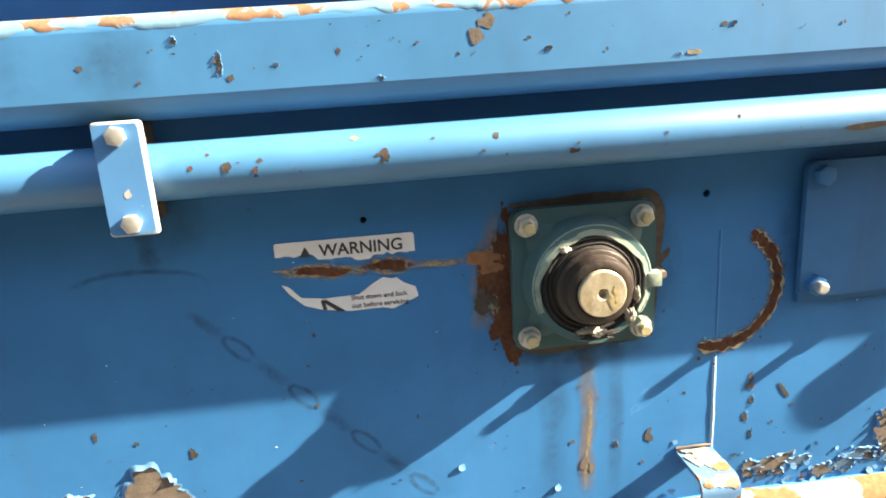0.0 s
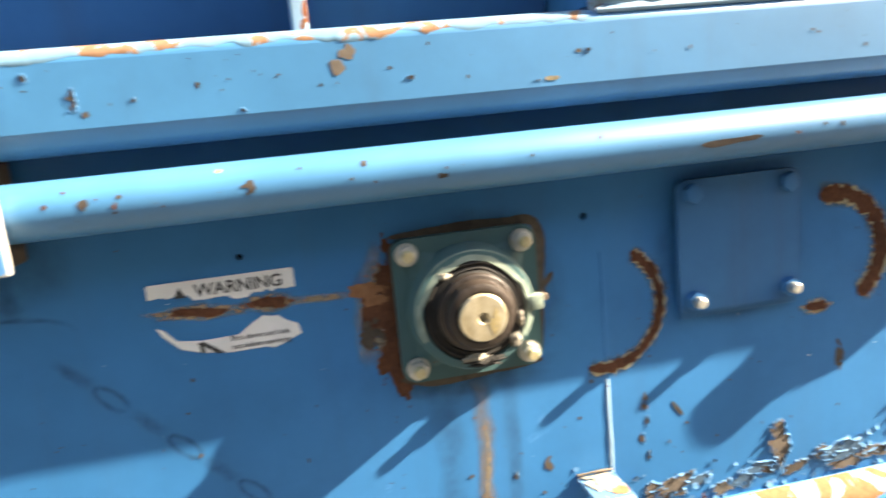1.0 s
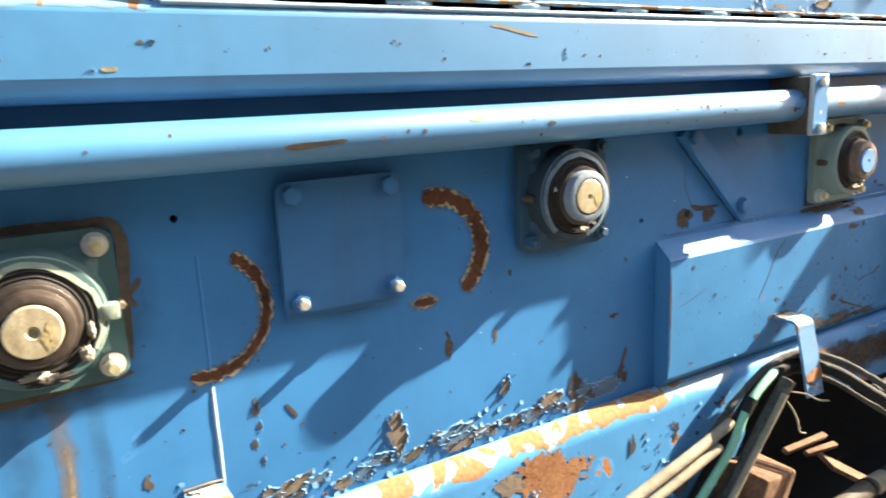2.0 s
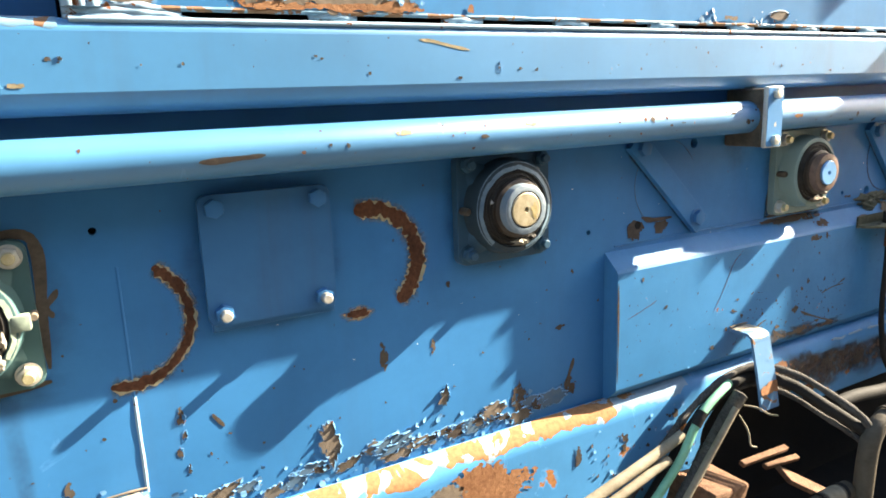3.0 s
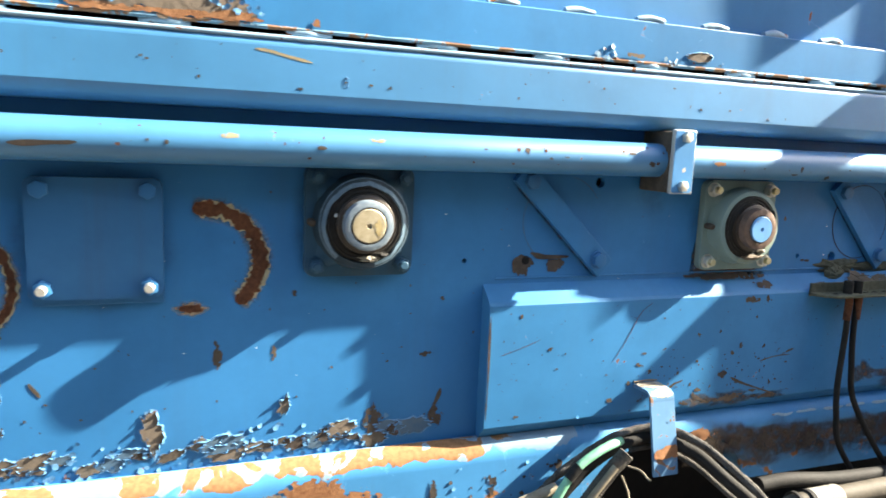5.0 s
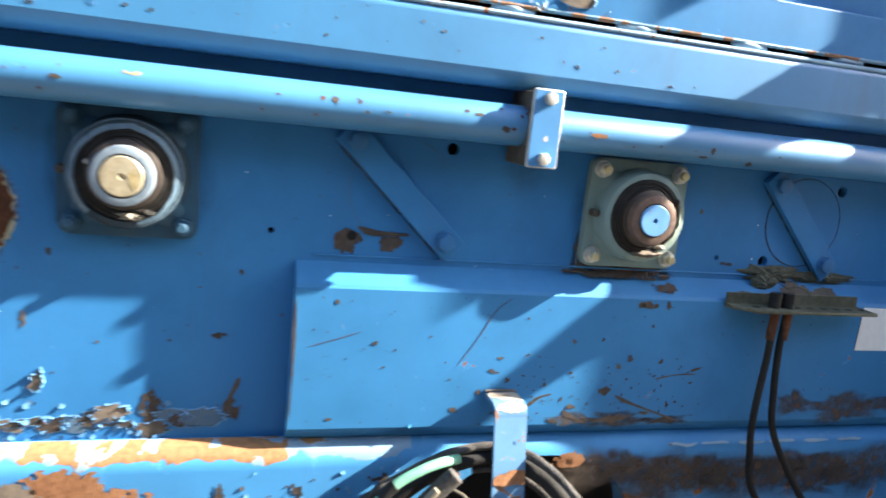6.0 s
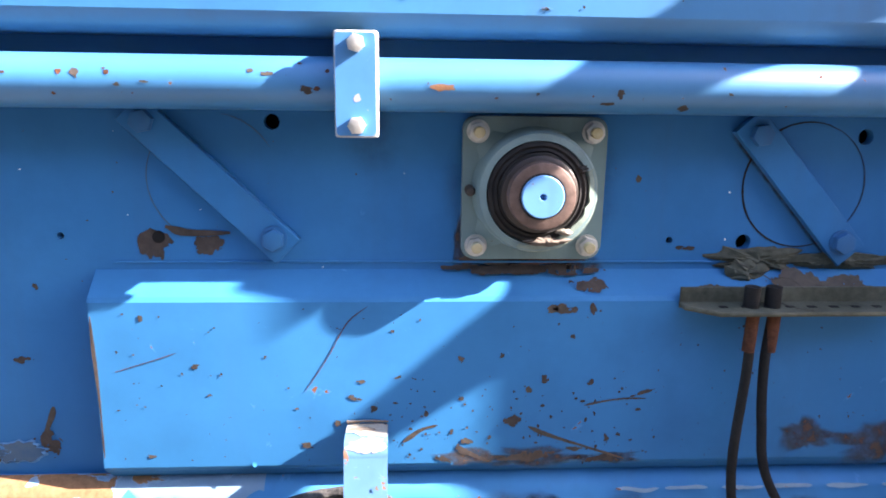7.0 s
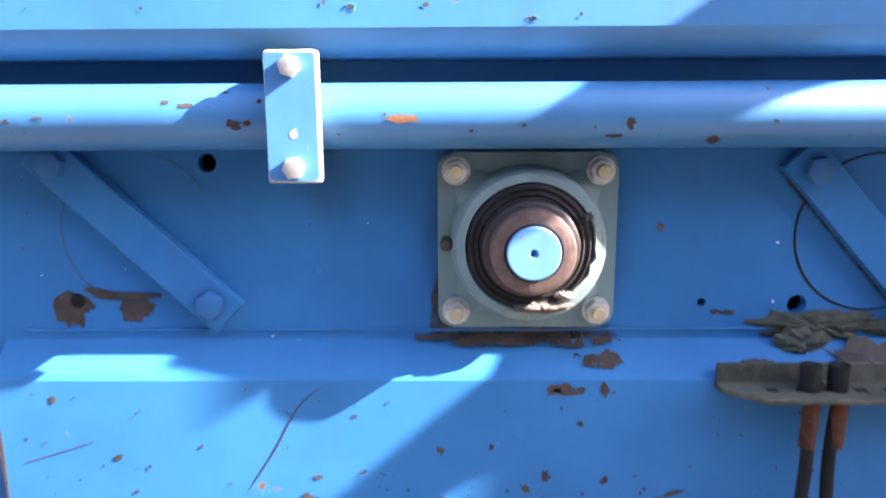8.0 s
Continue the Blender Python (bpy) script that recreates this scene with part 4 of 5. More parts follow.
# ---- torn warning decal ----
def text_part(body, size, x, z, y, parent, name="lettering"):
    cu = bpy.data.curves.new(name, 'FONT')
    cu.body, cu.size, cu.extrude, cu.offset = body, size, 0.0001, size * 0.018
    tmp = new("tmp_text", cu)
    bpy.context.view_layer.update()
    me = bpy.data.meshes.new_from_object(tmp.evaluated_get(bpy.context.evaluated_depsgraph_get()))
    bpy.data.objects.remove(tmp)
    me.materials.clear()
    me.materials.append(M_INK)
    ob = new(name, me)
    ob.parent = parent
    ob.matrix_local = pose(x, y, z, 90, 0, 0)
    return ob


decal = thing("warning_decal", (0.0925, 0, 1.2785), "torn white warning decal with black lettering on the blue wall", "decal")
ragged = [(0.144 - 0.144 * i / 30, 0.0 + 0.0035 * noise.noise((i * 0.9, 4.0, 0)) + (0.0 if i < 22 else 0.006) - (0.004 if 9 < i < 14 else 0)) for i in range(31)]
part("upper_piece", plate([(0.002, 0.0205), (0.142, 0.0205), (0.144, 0.0185)] + ragged + [(0.0, 0.0185)], -0.0003, -0.0011), M_WHITE, decal)
text_part("WARNING", 0.0178, 0.0455, 0.0035, -0.0013, decal)
tri = plate([(0.025, 0.004), (0.031, 0.015), (0.037, 0.004)], -0.0012, -0.0016)
part("warning_triangle", tri, M_INK, decal)
low = [(0.003, -0.024), (0.010, -0.0275), (0.022, -0.040), (0.045, -0.043), (0.082, -0.042), (0.096, -0.032), (0.108, -0.0255), (0.118, -0.028), (0.122, -0.027), (0.130, -0.0335), (0.142, -0.0395), (0.144, -0.050), (0.128, -0.057), (0.116, -0.0615), (0.106, -0.059), (0.070, -0.0595), (0.044, -0.0555), (0.024, -0.049), (0.009, -0.034)]
part("lower_piece", plate([(x + 0.0012 * noise.noise((i * 1.3, 2, 0)), z) for i, (x, z) in enumerate(low)], -0.0003, -0.0011), M_WHITE, decal)
text_part("Shut down and lock", 0.0074, 0.073, -0.0475, -0.0013, decal)
text_part("out before servicing", 0.0074, 0.073, -0.0565, -0.0013, decal)
part("pictogram_bar", plate([(0.041, -0.0445), (0.047, -0.0445), (0.066, -0.0585), (0.058, -0.0585)], -0.0012, -0.0016), M_INK, decal)
part("pictogram_bar", plate([(0.041, -0.0445), (0.045, -0.0445), (0.047, -0.0555), (0.043, -0.0555)], -0.0012, -0.0016), M_INK, decal)

# ---- rust, chips and stains on the wall ----
def patch(parent, bm, mat, name="rust_patch"):
    return part(name, bm, mat, parent)


def ringed(parent, cx, cz, w, h, y, seed, mat=None, tilt=0.0, ragged=0.35, halo=False):
    if halo:
        patch(parent, soft_blotch(cx, cz, w * 1.3 + 0.005, h * 1.3 + 0.005, y - 0.0004, seed, ragged=ragged, tilt=tilt), S_HALO, "rust_bleed")
    patch(parent, blotch(cx, cz, w, h, y - 0.0005, seed, ragged=ragged, tilt=tilt, thick=0.0003), mat or M_RUST)


ARCS = (((0.5725, 1.203, 0.0712, 59, 22, 9), 0.0112), ((0.5725, 1.203, 0.0712, 27, -66, 15), 0.0095), ((0.5725, 1.203, 0.0712, -56, -107, 9), 0.0115),
        ((0.8705, 1.2295, 0.0710, 103, 34, 13), 0.0195), ((0.8705, 1.2295, 0.0715, 40, -14, 11), 0.0205), ((0.8705, 1.2295, 0.0705, -4, -56, 11), 0.0195))
for k, (arc, w) in enumerate(ARCS):
    pts = arc_points(*arc)
    patch(wall, soft_streak(pts, w * 1.3 + 0.009, -0.0004 - k * 0.00003, k * 3.7, 0.1), S_HALO, "rust_bleed")
    patch(wall, streak([(px + 0.0008, pz - 0.0004) for px, pz in pts], w + 0.0030, -0.0006 - k * 0.00002, k * 3.7 + 0.9, 0.0003, 0.45), M_BLEED, "yellowed_rim")
    patch(wall, streak(pts, w, -0.0009 - k * 0.00002, k * 3.7 + 0.4, 0.0006, 0.5), M_RUST)
ringed(wall, 0.851, 1.164, 0.034, 0.013, 0, 5.1, halo=True)
ringed(wall, 0.138, 1.2655, 0.072, 0.011, 0, 7.7, tilt=-0.06, halo=True)
ringed(wall, 0.210, 1.2655, 0.050, 0.013, -0.001, 2.2, tilt=-0.05, halo=True)
patch(wall, soft_streak([(0.235, 1.264), (0.262, 1.262), (0.30, 1.262)], 0.010, -0.0003, 1.1), S_HALO, "rust_bleed")

# scraped halo round the first bearing
for k, (cx, cz, w, h, mt) in enumerate(((0.334, 1.236, 0.040, 0.165, M_RUST), (0.322, 1.238, 0.040, 0.075, M_RUST), (0.330, 1.185, 0.034, 0.060, M_RUST), (0.303, 1.2640, 0.040, 0.014, M_ORANGE), (0.318, 1.254, 0.030, 0.020, M_ORANGE), (0.306, 1.212, 0.026, 0.034, M_DIRTYSTEEL))):
    patch(wall, blotch(cx, cz, w, h, -0.0004 - k * 0.0001, k * 2.7 + 3.3, ragged=0.75), mt)
patch(wall, soft_blotch(0.318, 1.235, 0.065, 0.15, -0.0003, 3.9, ragged=0.5, core=0.5), S_HALO, "rust_bleed")
patch(wall, streak([(0.338, 1.316), (0.39, 1.317), (0.452, 1.318), (0.49, 1.317), (0.502, 1.30), (0.500, 1.24), (0.497, 1.17)], 0.011, -0.0006, 1.9, ragged=0.5), M_DIRTYSTEEL)
patch(wall, streak([(0.335, 1.158), (0.41, 1.152), (0.497, 1.156)], 0.012, -0.0006, 2.9, ragged=0.6), M_DIRTYSTEEL)
patch(wall, soft_streak([(0.421, 1.16), (0.423, 1.08), (0.420, 1.00), (0.419, 0.95)], 0.024, -0.0003, 4.4), S_DRIP, "drip_stain")
patch(wall, soft_streak([(0.424, 1.10), (0.425, 1.05), (0.419, 1.00), (0.419, 0.96)], 0.007, -0.0004, 4.9), S_HALO, "drip_stain")
patch(wall, soft_blotch(0.415, 1.15, 0.20, 0.045, -0.00035, 4.1), S_DARK, "dark_mark")
patch(wall, blotch(0.420, 0.992, 0.018, 0.030, -0.0004, 5.5, ragged=1.0), M_TAN)
for sx, w in ((0.380, 0.022), (0.455, 0.012)):
    patch(wall, soft_streak([(sx, 1.16), (sx + 0.001, 1.05), (sx - 0.001, 0.94)], w * 1.8, -0.0002, sx * 40), S_DARK, "drip_stain")
# second and third bearing
for cx, cz, w, h, s in ((1.725, 1.189, 0.045, 0.020, 1.0), (1.775, 1.183, 0.07, 0.022, 2.0), (1.822, 1.190, 0.04, 0.018, 3.0), (1.683, 1.21, 0.012, 0.05, 4.0)):
    patch(wall, soft_blotch(cx, cz, w * 1.4, h * 1.4, -0.0003 - s * 0.0001, s, ragged=0.6), S_GRIME, "grime")
ringed(wall, 1.346, 1.214, 0.040, 0.036, 0, 3.4, M_BROWN, ragged=0.1)
ringed(wall, 1.406, 1.212, 0.038, 0.026, 0, 9.4, M_BROWN, tilt=0.2, ragged=0.12)
# black disc over the rust stands in for the shaded open hole
part("bolt_hole_shade", turned([(0.0, -0.0014), (0.0068, -0.0014), (0.0068, 0.004), (0.0, 0.004)], 20, 1.352, 1.221), M_SHADE_BLACK, wall, "black disc painted for the shade in the bolt hole")
patch(wall, streak([(1.36, 1.233), (1.385, 1.226), (1.43, 1.226)], 0.008, -0.0012, 3.0), M_BROWN)
for cx, w, s in ((1.735, 0.07, 1.0), (1.79, 0.09, 2.0), (1.695, 0.03, 3.0)):
    patch(wall, blotch(cx, 1.1945, w, 0.010, -0.0012, s, ragged=0.5), M_RUST if s == 2 else M_BROWN)
# single chips and scars
for i, (cx, cz, w, h) in enumerate(((0.961, 1.093, 0.012, 0.022), (1.189, 1.078, 0.022, 0.008), (1.210, 0.973, 0.034, 0.034), (1.11, 0.975, 0.035, 0.05), (0.989, 1.181, 0.010, 0.010), (1.213, 1.164, 0.008, 0.008), (0.62, 1.085, 0.012, 0.02), (0.496, 1.025, 0.012, 0.024), (-0.022, 1.071, 0.012, 0.02), (-0.12, 1.104, 0.006, 0.014), (1.884, 1.288, 0.01, 0.012), (1.944, 1.209, 0.024, 0.006), (0.117, 1.113, 0.008, 0.010), (0.885, 1.10, 0.018, 0.05))):
    if w > 0.018:
        ringed(wall, cx, cz, w * 0.9, h * 0.9, 0, i * 2.9 + 0.5, M_BROWN, ragged=0.8)
    else:
        patch(wall, blotch(cx, cz, w * 0.7, h * 0.8, -0.0003, i * 2.9, ragged=0.9), M_DIRTYSTEEL)
for pts, w in (([(0.655, 1.075), (0.668, 1.055)], 0.004), ([(1.217, 1.02), (1.208, 0.995), (1.204, 0.98)], 0.006), ([(-0.034, 1.335), (-0.032, 1.30), (-0.028, 1.283)], 0.014), ([(-0.12, 1.270), (-0.10, 1.276), (-0.075, 1.282), (-0.031, 1.282), (0.006, 1.276), (0.027, 1.264)], 0.005), ([(0.515, 1.255), (0.503, 1.238), (0.508, 1.225)], 0.006)):
    if pts[0][0] < 0.02:
        patch(wall, soft_streak(pts, w * 1.5, -0.0003, w * 900), S_CHAIN, "dark_mark")
    else:
        patch(wall, streak(pts, w, -0.0003, w * 900, 0.0004, 0.7), M_DIRTYSTEEL, "scar")
for i, (cx, cz, w, h) in enumerate(((0.619, 1.077, 0.010, 0.014), (0.622, 1.056, 0.006, 0.014), (0.615, 1.036, 0.008, 0.012), (0.623, 1.012, 0.004, 0.012), (0.455, 1.02, 0.006, 0.010))):
    patch(wall, blotch(cx, cz, w, h, -0.0002, i * 4.1 + 2, ragged=0.8), M_BROWN, "paint_chip")
    patch(wall, peel(cx, cz, w, h, 0, i * 4.1 + 2, 0.0012, 0.4), M_FLAKE, "curled_paint")
for cx, cz, w, h in ((-0.01, 1.485, 0.09, 0.075), (-0.14, 1.475, 0.14, 0.07)):
    patch(beam, soft_blotch(cx, cz, w, h, BEAM_Y - 0.0003, cx * 7, ragged=0.35, core=0.4), S_DARK, "dark_mark")
for cx in (-0.0125, 1.576):
    patch(wall, soft_blotch(cx + 0.012, 1.335, 0.085, 0.09, -0.00015, cx, ragged=0.25, core=0.5), S_DARK, "dark_mark")
# ghost of a chain that hung against the paint
for i in range(8):
    f = i / 7
    cx, cz = 0.012 + 0.215 * f, 1.220 - 0.222 * f
    ring = []
    for j in range(11):
        a = 2 * math.pi * j / 10
        lx, lz = 0.019 * math.cos(a), 0.0075 * math.sin(a)
        ring.append((cx + (lx + lz) * 0.707, cz + (lz - lx) * 0.707))
    patch(wall, soft_streak(ring if i % 2 else [(cx - 0.018, cz + 0.018), (cx, cz), (cx + 0.018, cz - 0.018)], 0.007 if i % 2 else 0.016, -0.0002 - i * 0.00002, i * 1.7, 0.1 if i % 2 else 0.4), S_CHAIN, "chain_stain")
# welded seam, round seams
part("weld_seam", tube([(0.574, 0.0018, 0.998), (0.5742, 0.0016, 1.04), (0.5738, 0.0016, 1.08), (0.574, 0.0018, 1.118)], 0.0030, 8, 14, wobble=0.15), M_LIGHT, wall)
part("weld_seam", tube([(0.574, 0.0012, 1.118), (0.574, 0.0012, 1.2), (0.574, 0.0012, 1.27)], 0.0022, 8, 10), M_WALL, wall)
for cx, cz, r, a0, a1 in ((2.075, 1.282, 0.071, 60, 300), (2.075, 1.282, 0.071, -60, 60), (1.415, 1.285, 0.071, 150, 240), (1.415, 1.285, 0.071, 30, 80)):
    patch(wall, streak(arc_points(cx, cz, r, a0, a1, 15), 0.0022 if cx > 2 and a0 > 0 else 0.0012, -0.0002, r * a0, 0.0004, 0.3), M_GREASE if cx > 2 else M_STAIN, "round_seam")
part("caulk_line", tube([(PX0 + 0.02, -0.001, 1.1925), (1.6, -0.001, 1.193), (2.2, -0.001, 1.193), (3.0, -0.001, 1.193)], 0.0014, 8, 20, wobble=0.15), M_BOX, raised)

# ---- chips on the raised panel ----
for i, (cx, cz, w, h) in enumerate(((1.336, 1.135, 0.008, 0.016), (1.391, 1.081, 0.014, 0.008), (1.566, 1.040, 0.024, 0.012), (1.573, 1.061, 0.016, 0.007), (1.614, 1.066, 0.014, 0.006), (1.633, 1.064, 0.012, 0.005), (1.685, 1.087, 0.012, 0.012), (1.732, 1.092, 0.008, 0.012), (1.782, 1.062, 0.016, 0.016), (1.764, 1.049, 0.012, 0.014), (1.749, 1.012, 0.040, 0.026), (1.511, 0.983, 0.022, 0.014), (1.336, 0.972, 0.018, 0.008), (1.404, 1.046, 0.012, 0.006), (1.812, 1.113, 0.009, 0.011), (1.694, 0.986, 0.024, 0.014), (1.546, 1.010, 0.012, 0.014), (1.835, 1.058, 0.012, 0.018), (1.790, 1.146, 0.018, 0.008), (1.859, 0.987, 0.012, 0.02), (1.468, 1.091, 0.005, 0.008), (1.797, 1.146, 0.046, 0.018), (1.832, 1.148, 0.012, 0.022), (1.70, 0.968, 0.06, 0.016), (1.765, 0.966, 0.08, 0.022), (1.85, 0.962, 0.06, 0.010), (1.668, 0.962, 0.03, 0.012), (1.82, 0.975, 0.03, 0.012), (1.90, 1.045, 0.04, 0.008))):
    patch(raised, blotch(cx, cz, w * (0.6 if i < 21 else 0.68), h * (0.6 if i < 21 else 0.62), PY - 0.0003, i * 3.1 + 0.3, ragged=0.75, tilt=0.4 * math.sin(i * 2.1)), M_BROWN if i % 3 else M_DIRTYSTEEL, "paint_chip")
for i, (cx, cz, w, h) in enumerate(((1.70, 0.966, 0.06, 0.014), (1.77, 0.963, 0.10, 0.018), (1.86, 0.963, 0.07, 0.012), (2.10, 0.985, 0.05, 0.035), (2.2, 0.975, 0.10, 0.04), (2.33, 0.99, 0.12, 0.05))):
    patch(raised, soft_blotch(cx, cz, w * 1.3, h * 1.4, PY - 0.0004 - i * 0.00005, i * 5.1, ragged=0.7), S_GRIME, "grime")
for pts, w in (([(1.510, 1.049), (1.535, 1.088), (1.558, 1.13), (1.581, 1.150)], 0.0008), ([(1.765, 1.003), (1.80, 0.988), (1.881, 0.960)], 0.004), ([(1.83, 1.029), (1.866, 1.036), (1.902, 1.037)], 0.0025), ([(1.303, 1.075), (1.335, 1.085), (1.371, 1.097)], 0.0006), ([(1.62, 0.985), (1.64, 1.0), (1.66, 1.006)], 0.004)):
    patch(raised, streak(pts, w, PY - 0.0003, w * 700, 0.0003, 0.7), M_RUST if w < 0.0022 else M_DIRTYSTEEL, "scratch")
patch(raised, streak([(PX0 + 0.002, 1.14), (PX0 + 0.003, 1.05), (PX0 + 0.002, 0.97)], 0.0028, PY - 0.0004, 3.0, 0.0003, 0.9), M_BROWN, "worn_edge")
# grease round the bracket
patch(wall, streak([(1.985, 1.1965), (2.05, 1.197), (2.12, 1.198), (2.175, 1.200)], 0.013, -0.0004, 6.6, 0.004, 0.8), M_BRACKET, "grime")
grime = thing("grease_clump", (2.0, 0, 1.19), "brown greasy dirt heaped above the bracket", "dirt")
for cx, cz, w, h, s in ((0.03, 0.006, 0.11, 0.030, 1.0), (0.015, -0.008, 0.05, 0.030, 2.0), (0.13, 0.004, 0.13, 0.020, 3.0)):
    part("lump", mound(cx, cz, w, h, -0.001 if cz > 0 else -0.008, 0.009, s), M_BRACKET, grime)
for cx, cz, w, h, s in ((2.07, 1.172, 0.07, 0.026, 1.1), (2.13, 1.168, 0.08, 0.022, 2.1), (1.97, 1.166, 0.03, 0.012, 3.2), (1.74, 1.185, 0.09, 0.010, 4.4), (1.80, 1.184, 0.08, 0.012, 5.4), (1.69, 1.187, 0.05, 0.006, 6.1), (1.83, 1.170, 0.04, 0.014, 7.3)):
    bm = blotch(cx, 0, w, h, 0, s, ragged=0.5)
    for vv in bm.verts:
        z = cz + vv.co.z
        vv.co = Vector((vv.co.x, (1.190 - z) / 0.034 * -0.032 - 0.0008 + vv.co.y, z))
    patch(raised, bm, M_DIRTYSTEEL if s < 4 else M_BROWN, "grime")

# ---- spots on the beam and pipe ----
for i, (cx, cz, w, h) in enumerate(((0.075, 1.478, 0.010, 0.022), (0.084, 1.466, 0.010, 0.010), (0.215, 1.4575, 0.008, 0.006), (0.495, 1.461, 0.006, 0.005), (0.286, 1.474, 0.006, 0.006), (0.548, 1.486, 0.006, 0.005), (0.37, 1.474, 0.010, 0.005), (-0.041, 1.482, 0.008, 0.006), (0.04, 1.500, 0.007, 0.009), (0.125, 1.475, 0.005, 0.005), (0.179, 1.483, 0.006, 0.008), (1.046, 1.473, 0.008, 0.016), (0.986, 1.461, 0.010, 0.005), (0.538, 1.485, 0.007, 0.007), (1.76, 1.4605, 0.012, 0.004), (1.62, 1.470, 0.008, 0.006))):
    patch(beam, blotch(cx, cz, w * 0.7, h * 0.7, BEAM_Y - 0.0002, i * 1.9, 24, 0.6, thick=0.0002), M_DIRTYSTEEL if i % 2 else M_BROWN, "paint_chip")
    if i % 3 != 1:
        patch(beam, peel(cx, cz, w * 0.8, h * 0.8, BEAM_Y, i * 1.9, 0.0014, 0.45), M_FLAKE, "curled_paint")
patch(beam, blotch(0.313, 1.5005, 0.017, 0.014, BEAM_Y - 0.0002, 4.0, 26, 0.5, 0.5), M_TAN, "rust_patch")
patch(beam, blotch(0.304, 1.489, 0.013, 0.017, BEAM_Y - 0.0003, 6.0, 26, 0.5, 0.3), M_TAN, "rust_patch")
patch(beam, blotch(0.509, 1.4615, 0.016, 0.005, BEAM_Y - 0.0002, 5.0, 26, 0.5), M_HALO, "rust_patch")
patch(beam, streak([(0.93, 1.506), (0.96, 1.502), (1.001, 1.494)], 0.0035, BEAM_Y - 0.0002, 5.0, 0.0002, 0.9), M_HALO, "scratch")


def wrap(bm, cy, cz, r):
    """Bends a flat flake round a bar that lies along x; its own z runs round the bar."""
    for vv in bm.verts:
        a = vv.co.z / r
        rr = r - vv.co.y
        vv.co = Vector((vv.co.x, cy - rr * math.cos(a), cz + rr * math.sin(a)))
    return bm


for i, (cx, cz, w, h) in enumerate(((0.211, 0.002, 0.018, 0.016), (0.071, 0.003, 0.010, 0.014), (0.101, 0.007, 0.006, 0.005), (0.096, -0.007, 0.008, 0.005), (0.186, 0.021, 0.012, 0.006), (0.316, 0.013, 0.008, 0.008), (0.389, -0.007, 0.014, 0.008), (0.479, 0.003, 0.005, 0.005), (0.303, 0.0, 0.006, 0.005), (0.257, 0.015, 0.007, 0.004), (0.901, 0.011, 0.030, 0.010), (1.089, 0.013, 0.034, 0.007), (1.011, 0.0, 0.022, 0.006), (0.805, 0.002, 0.006, 0.006), (0.826, 0.001, 0.007, 0.007))):
    patch(pipe, wrap(blotch(cx, cz, w * 0.75, h * 0.75, -0.0002, i * 2.3, 30, 0.6, thick=0.0002), PIPE_Y, PIPE_Z, PIPE_R), M_HALO if i in (4, 10, 11) else M_BROWN)
for i, (cx, cz, w, h) in enumerate(((1.31, 0.007, 0.010, 0.012), (1.474, 0.012, 0.008, 0.006), (1.49, 0.009, 0.018, 0.005), (1.527, -0.006, 0.014, 0.012), (1.659, -0.002, 0.034, 0.009), (1.837, -0.006, 0.010, 0.014), (1.903, -0.022, 0.014, 0.012), (1.824, -0.017, 0.018, 0.005), (1.947, -0.005, 0.008, 0.006), (1.35, -0.003, 0.012, 0.005), (1.374, 0.0, 0.010, 0.004), (1.753, -0.007, 0.005, 0.004))):
    patch(pipe, wrap(blotch(cx, cz, w * 0.8, h * 0.8, -0.0002, i * 2.7 + 50, 30, 0.6, thick=0.0002), PIPE_Y, PIPE_Z, PIPE_R), M_ORANGE if i == 4 else M_BROWN)
patch(pipe, wrap(streak([(0.660, -0.006), (0.695, -0.005), (0.730, -0.003)], 0.0058, -0.0004, 3.1, 0.0006, 0.45), PIPE_Y, PIPE_Z, PIPE_R), M_BROWN)

# ---- welds and peeled paint above the beam ----
for i, cx in enumerate((0.826, 0.998, 1.172, 1.349, 1.525, 1.70, 1.88, 2.05)):
    part("weld_bead", tube([(cx - 0.028, -0.044, 1.529), (cx - 0.012, -0.048, 1.531), (cx + 0.012, -0.0475, 1.530), (cx + 0.028, -0.044, 1.529)], 0.0046, 10, 7, wobble=0.45), M_LIGHT, beam)
for i in range(3):
    part("weld_bead", tube([(0.556, -0.046, 1.524 + i * 0.006), (0.60, -0.0505, 1.525 + i * 0.006), (0.64, -0.050, 1.524 + i * 0.005), (0.672 - i * 0.01, -0.046, 1.523 + i * 0.004)], 0.0042, 10, 10, wobble=0.4), M_LIGHT, beam)
    part("weld_bead", tube([(0.002 + i * 0.0105, -0.053, 0.004), (0.001 + i * 0.0105, -0.055, 0.03), (0.003 + i * 0.0105, -0.055, 0.06), (0.002 + i * 0.0105, -0.053, 0.16)], 0.0052, 10, 12, wobble=0.5), M_LIGHT, upper)
for i in range(9):
    cx = 0.335 + i * 0.124
    part("weld_bead", tube([(cx - 0.024, -0.046, 0.067), (cx, -0.047, 0.071), (cx + 0.024, -0.046, 0.067)], 0.0055, 10, 7, wobble=0.35), M_LIGHT, upper)
for cx, cz, w, h, s, mt in ((0.20, 0.012, 0.09, 0.012, 1.3, M_ORANGE), (0.34, 0.012, 0.06, 0.012, 4.6, M_ORANGE), (0.445, 0.013, 0.012, 0.012, 5.2, M_ORANGE), (0.93, 0.014, 0.04, 0.007, 7.7, M_TAN)):
    patch(upper, blotch(cx, cz, w, h, -0.0522 - s * 0.0002, s, 50, 0.5), mt, "rust_patch")


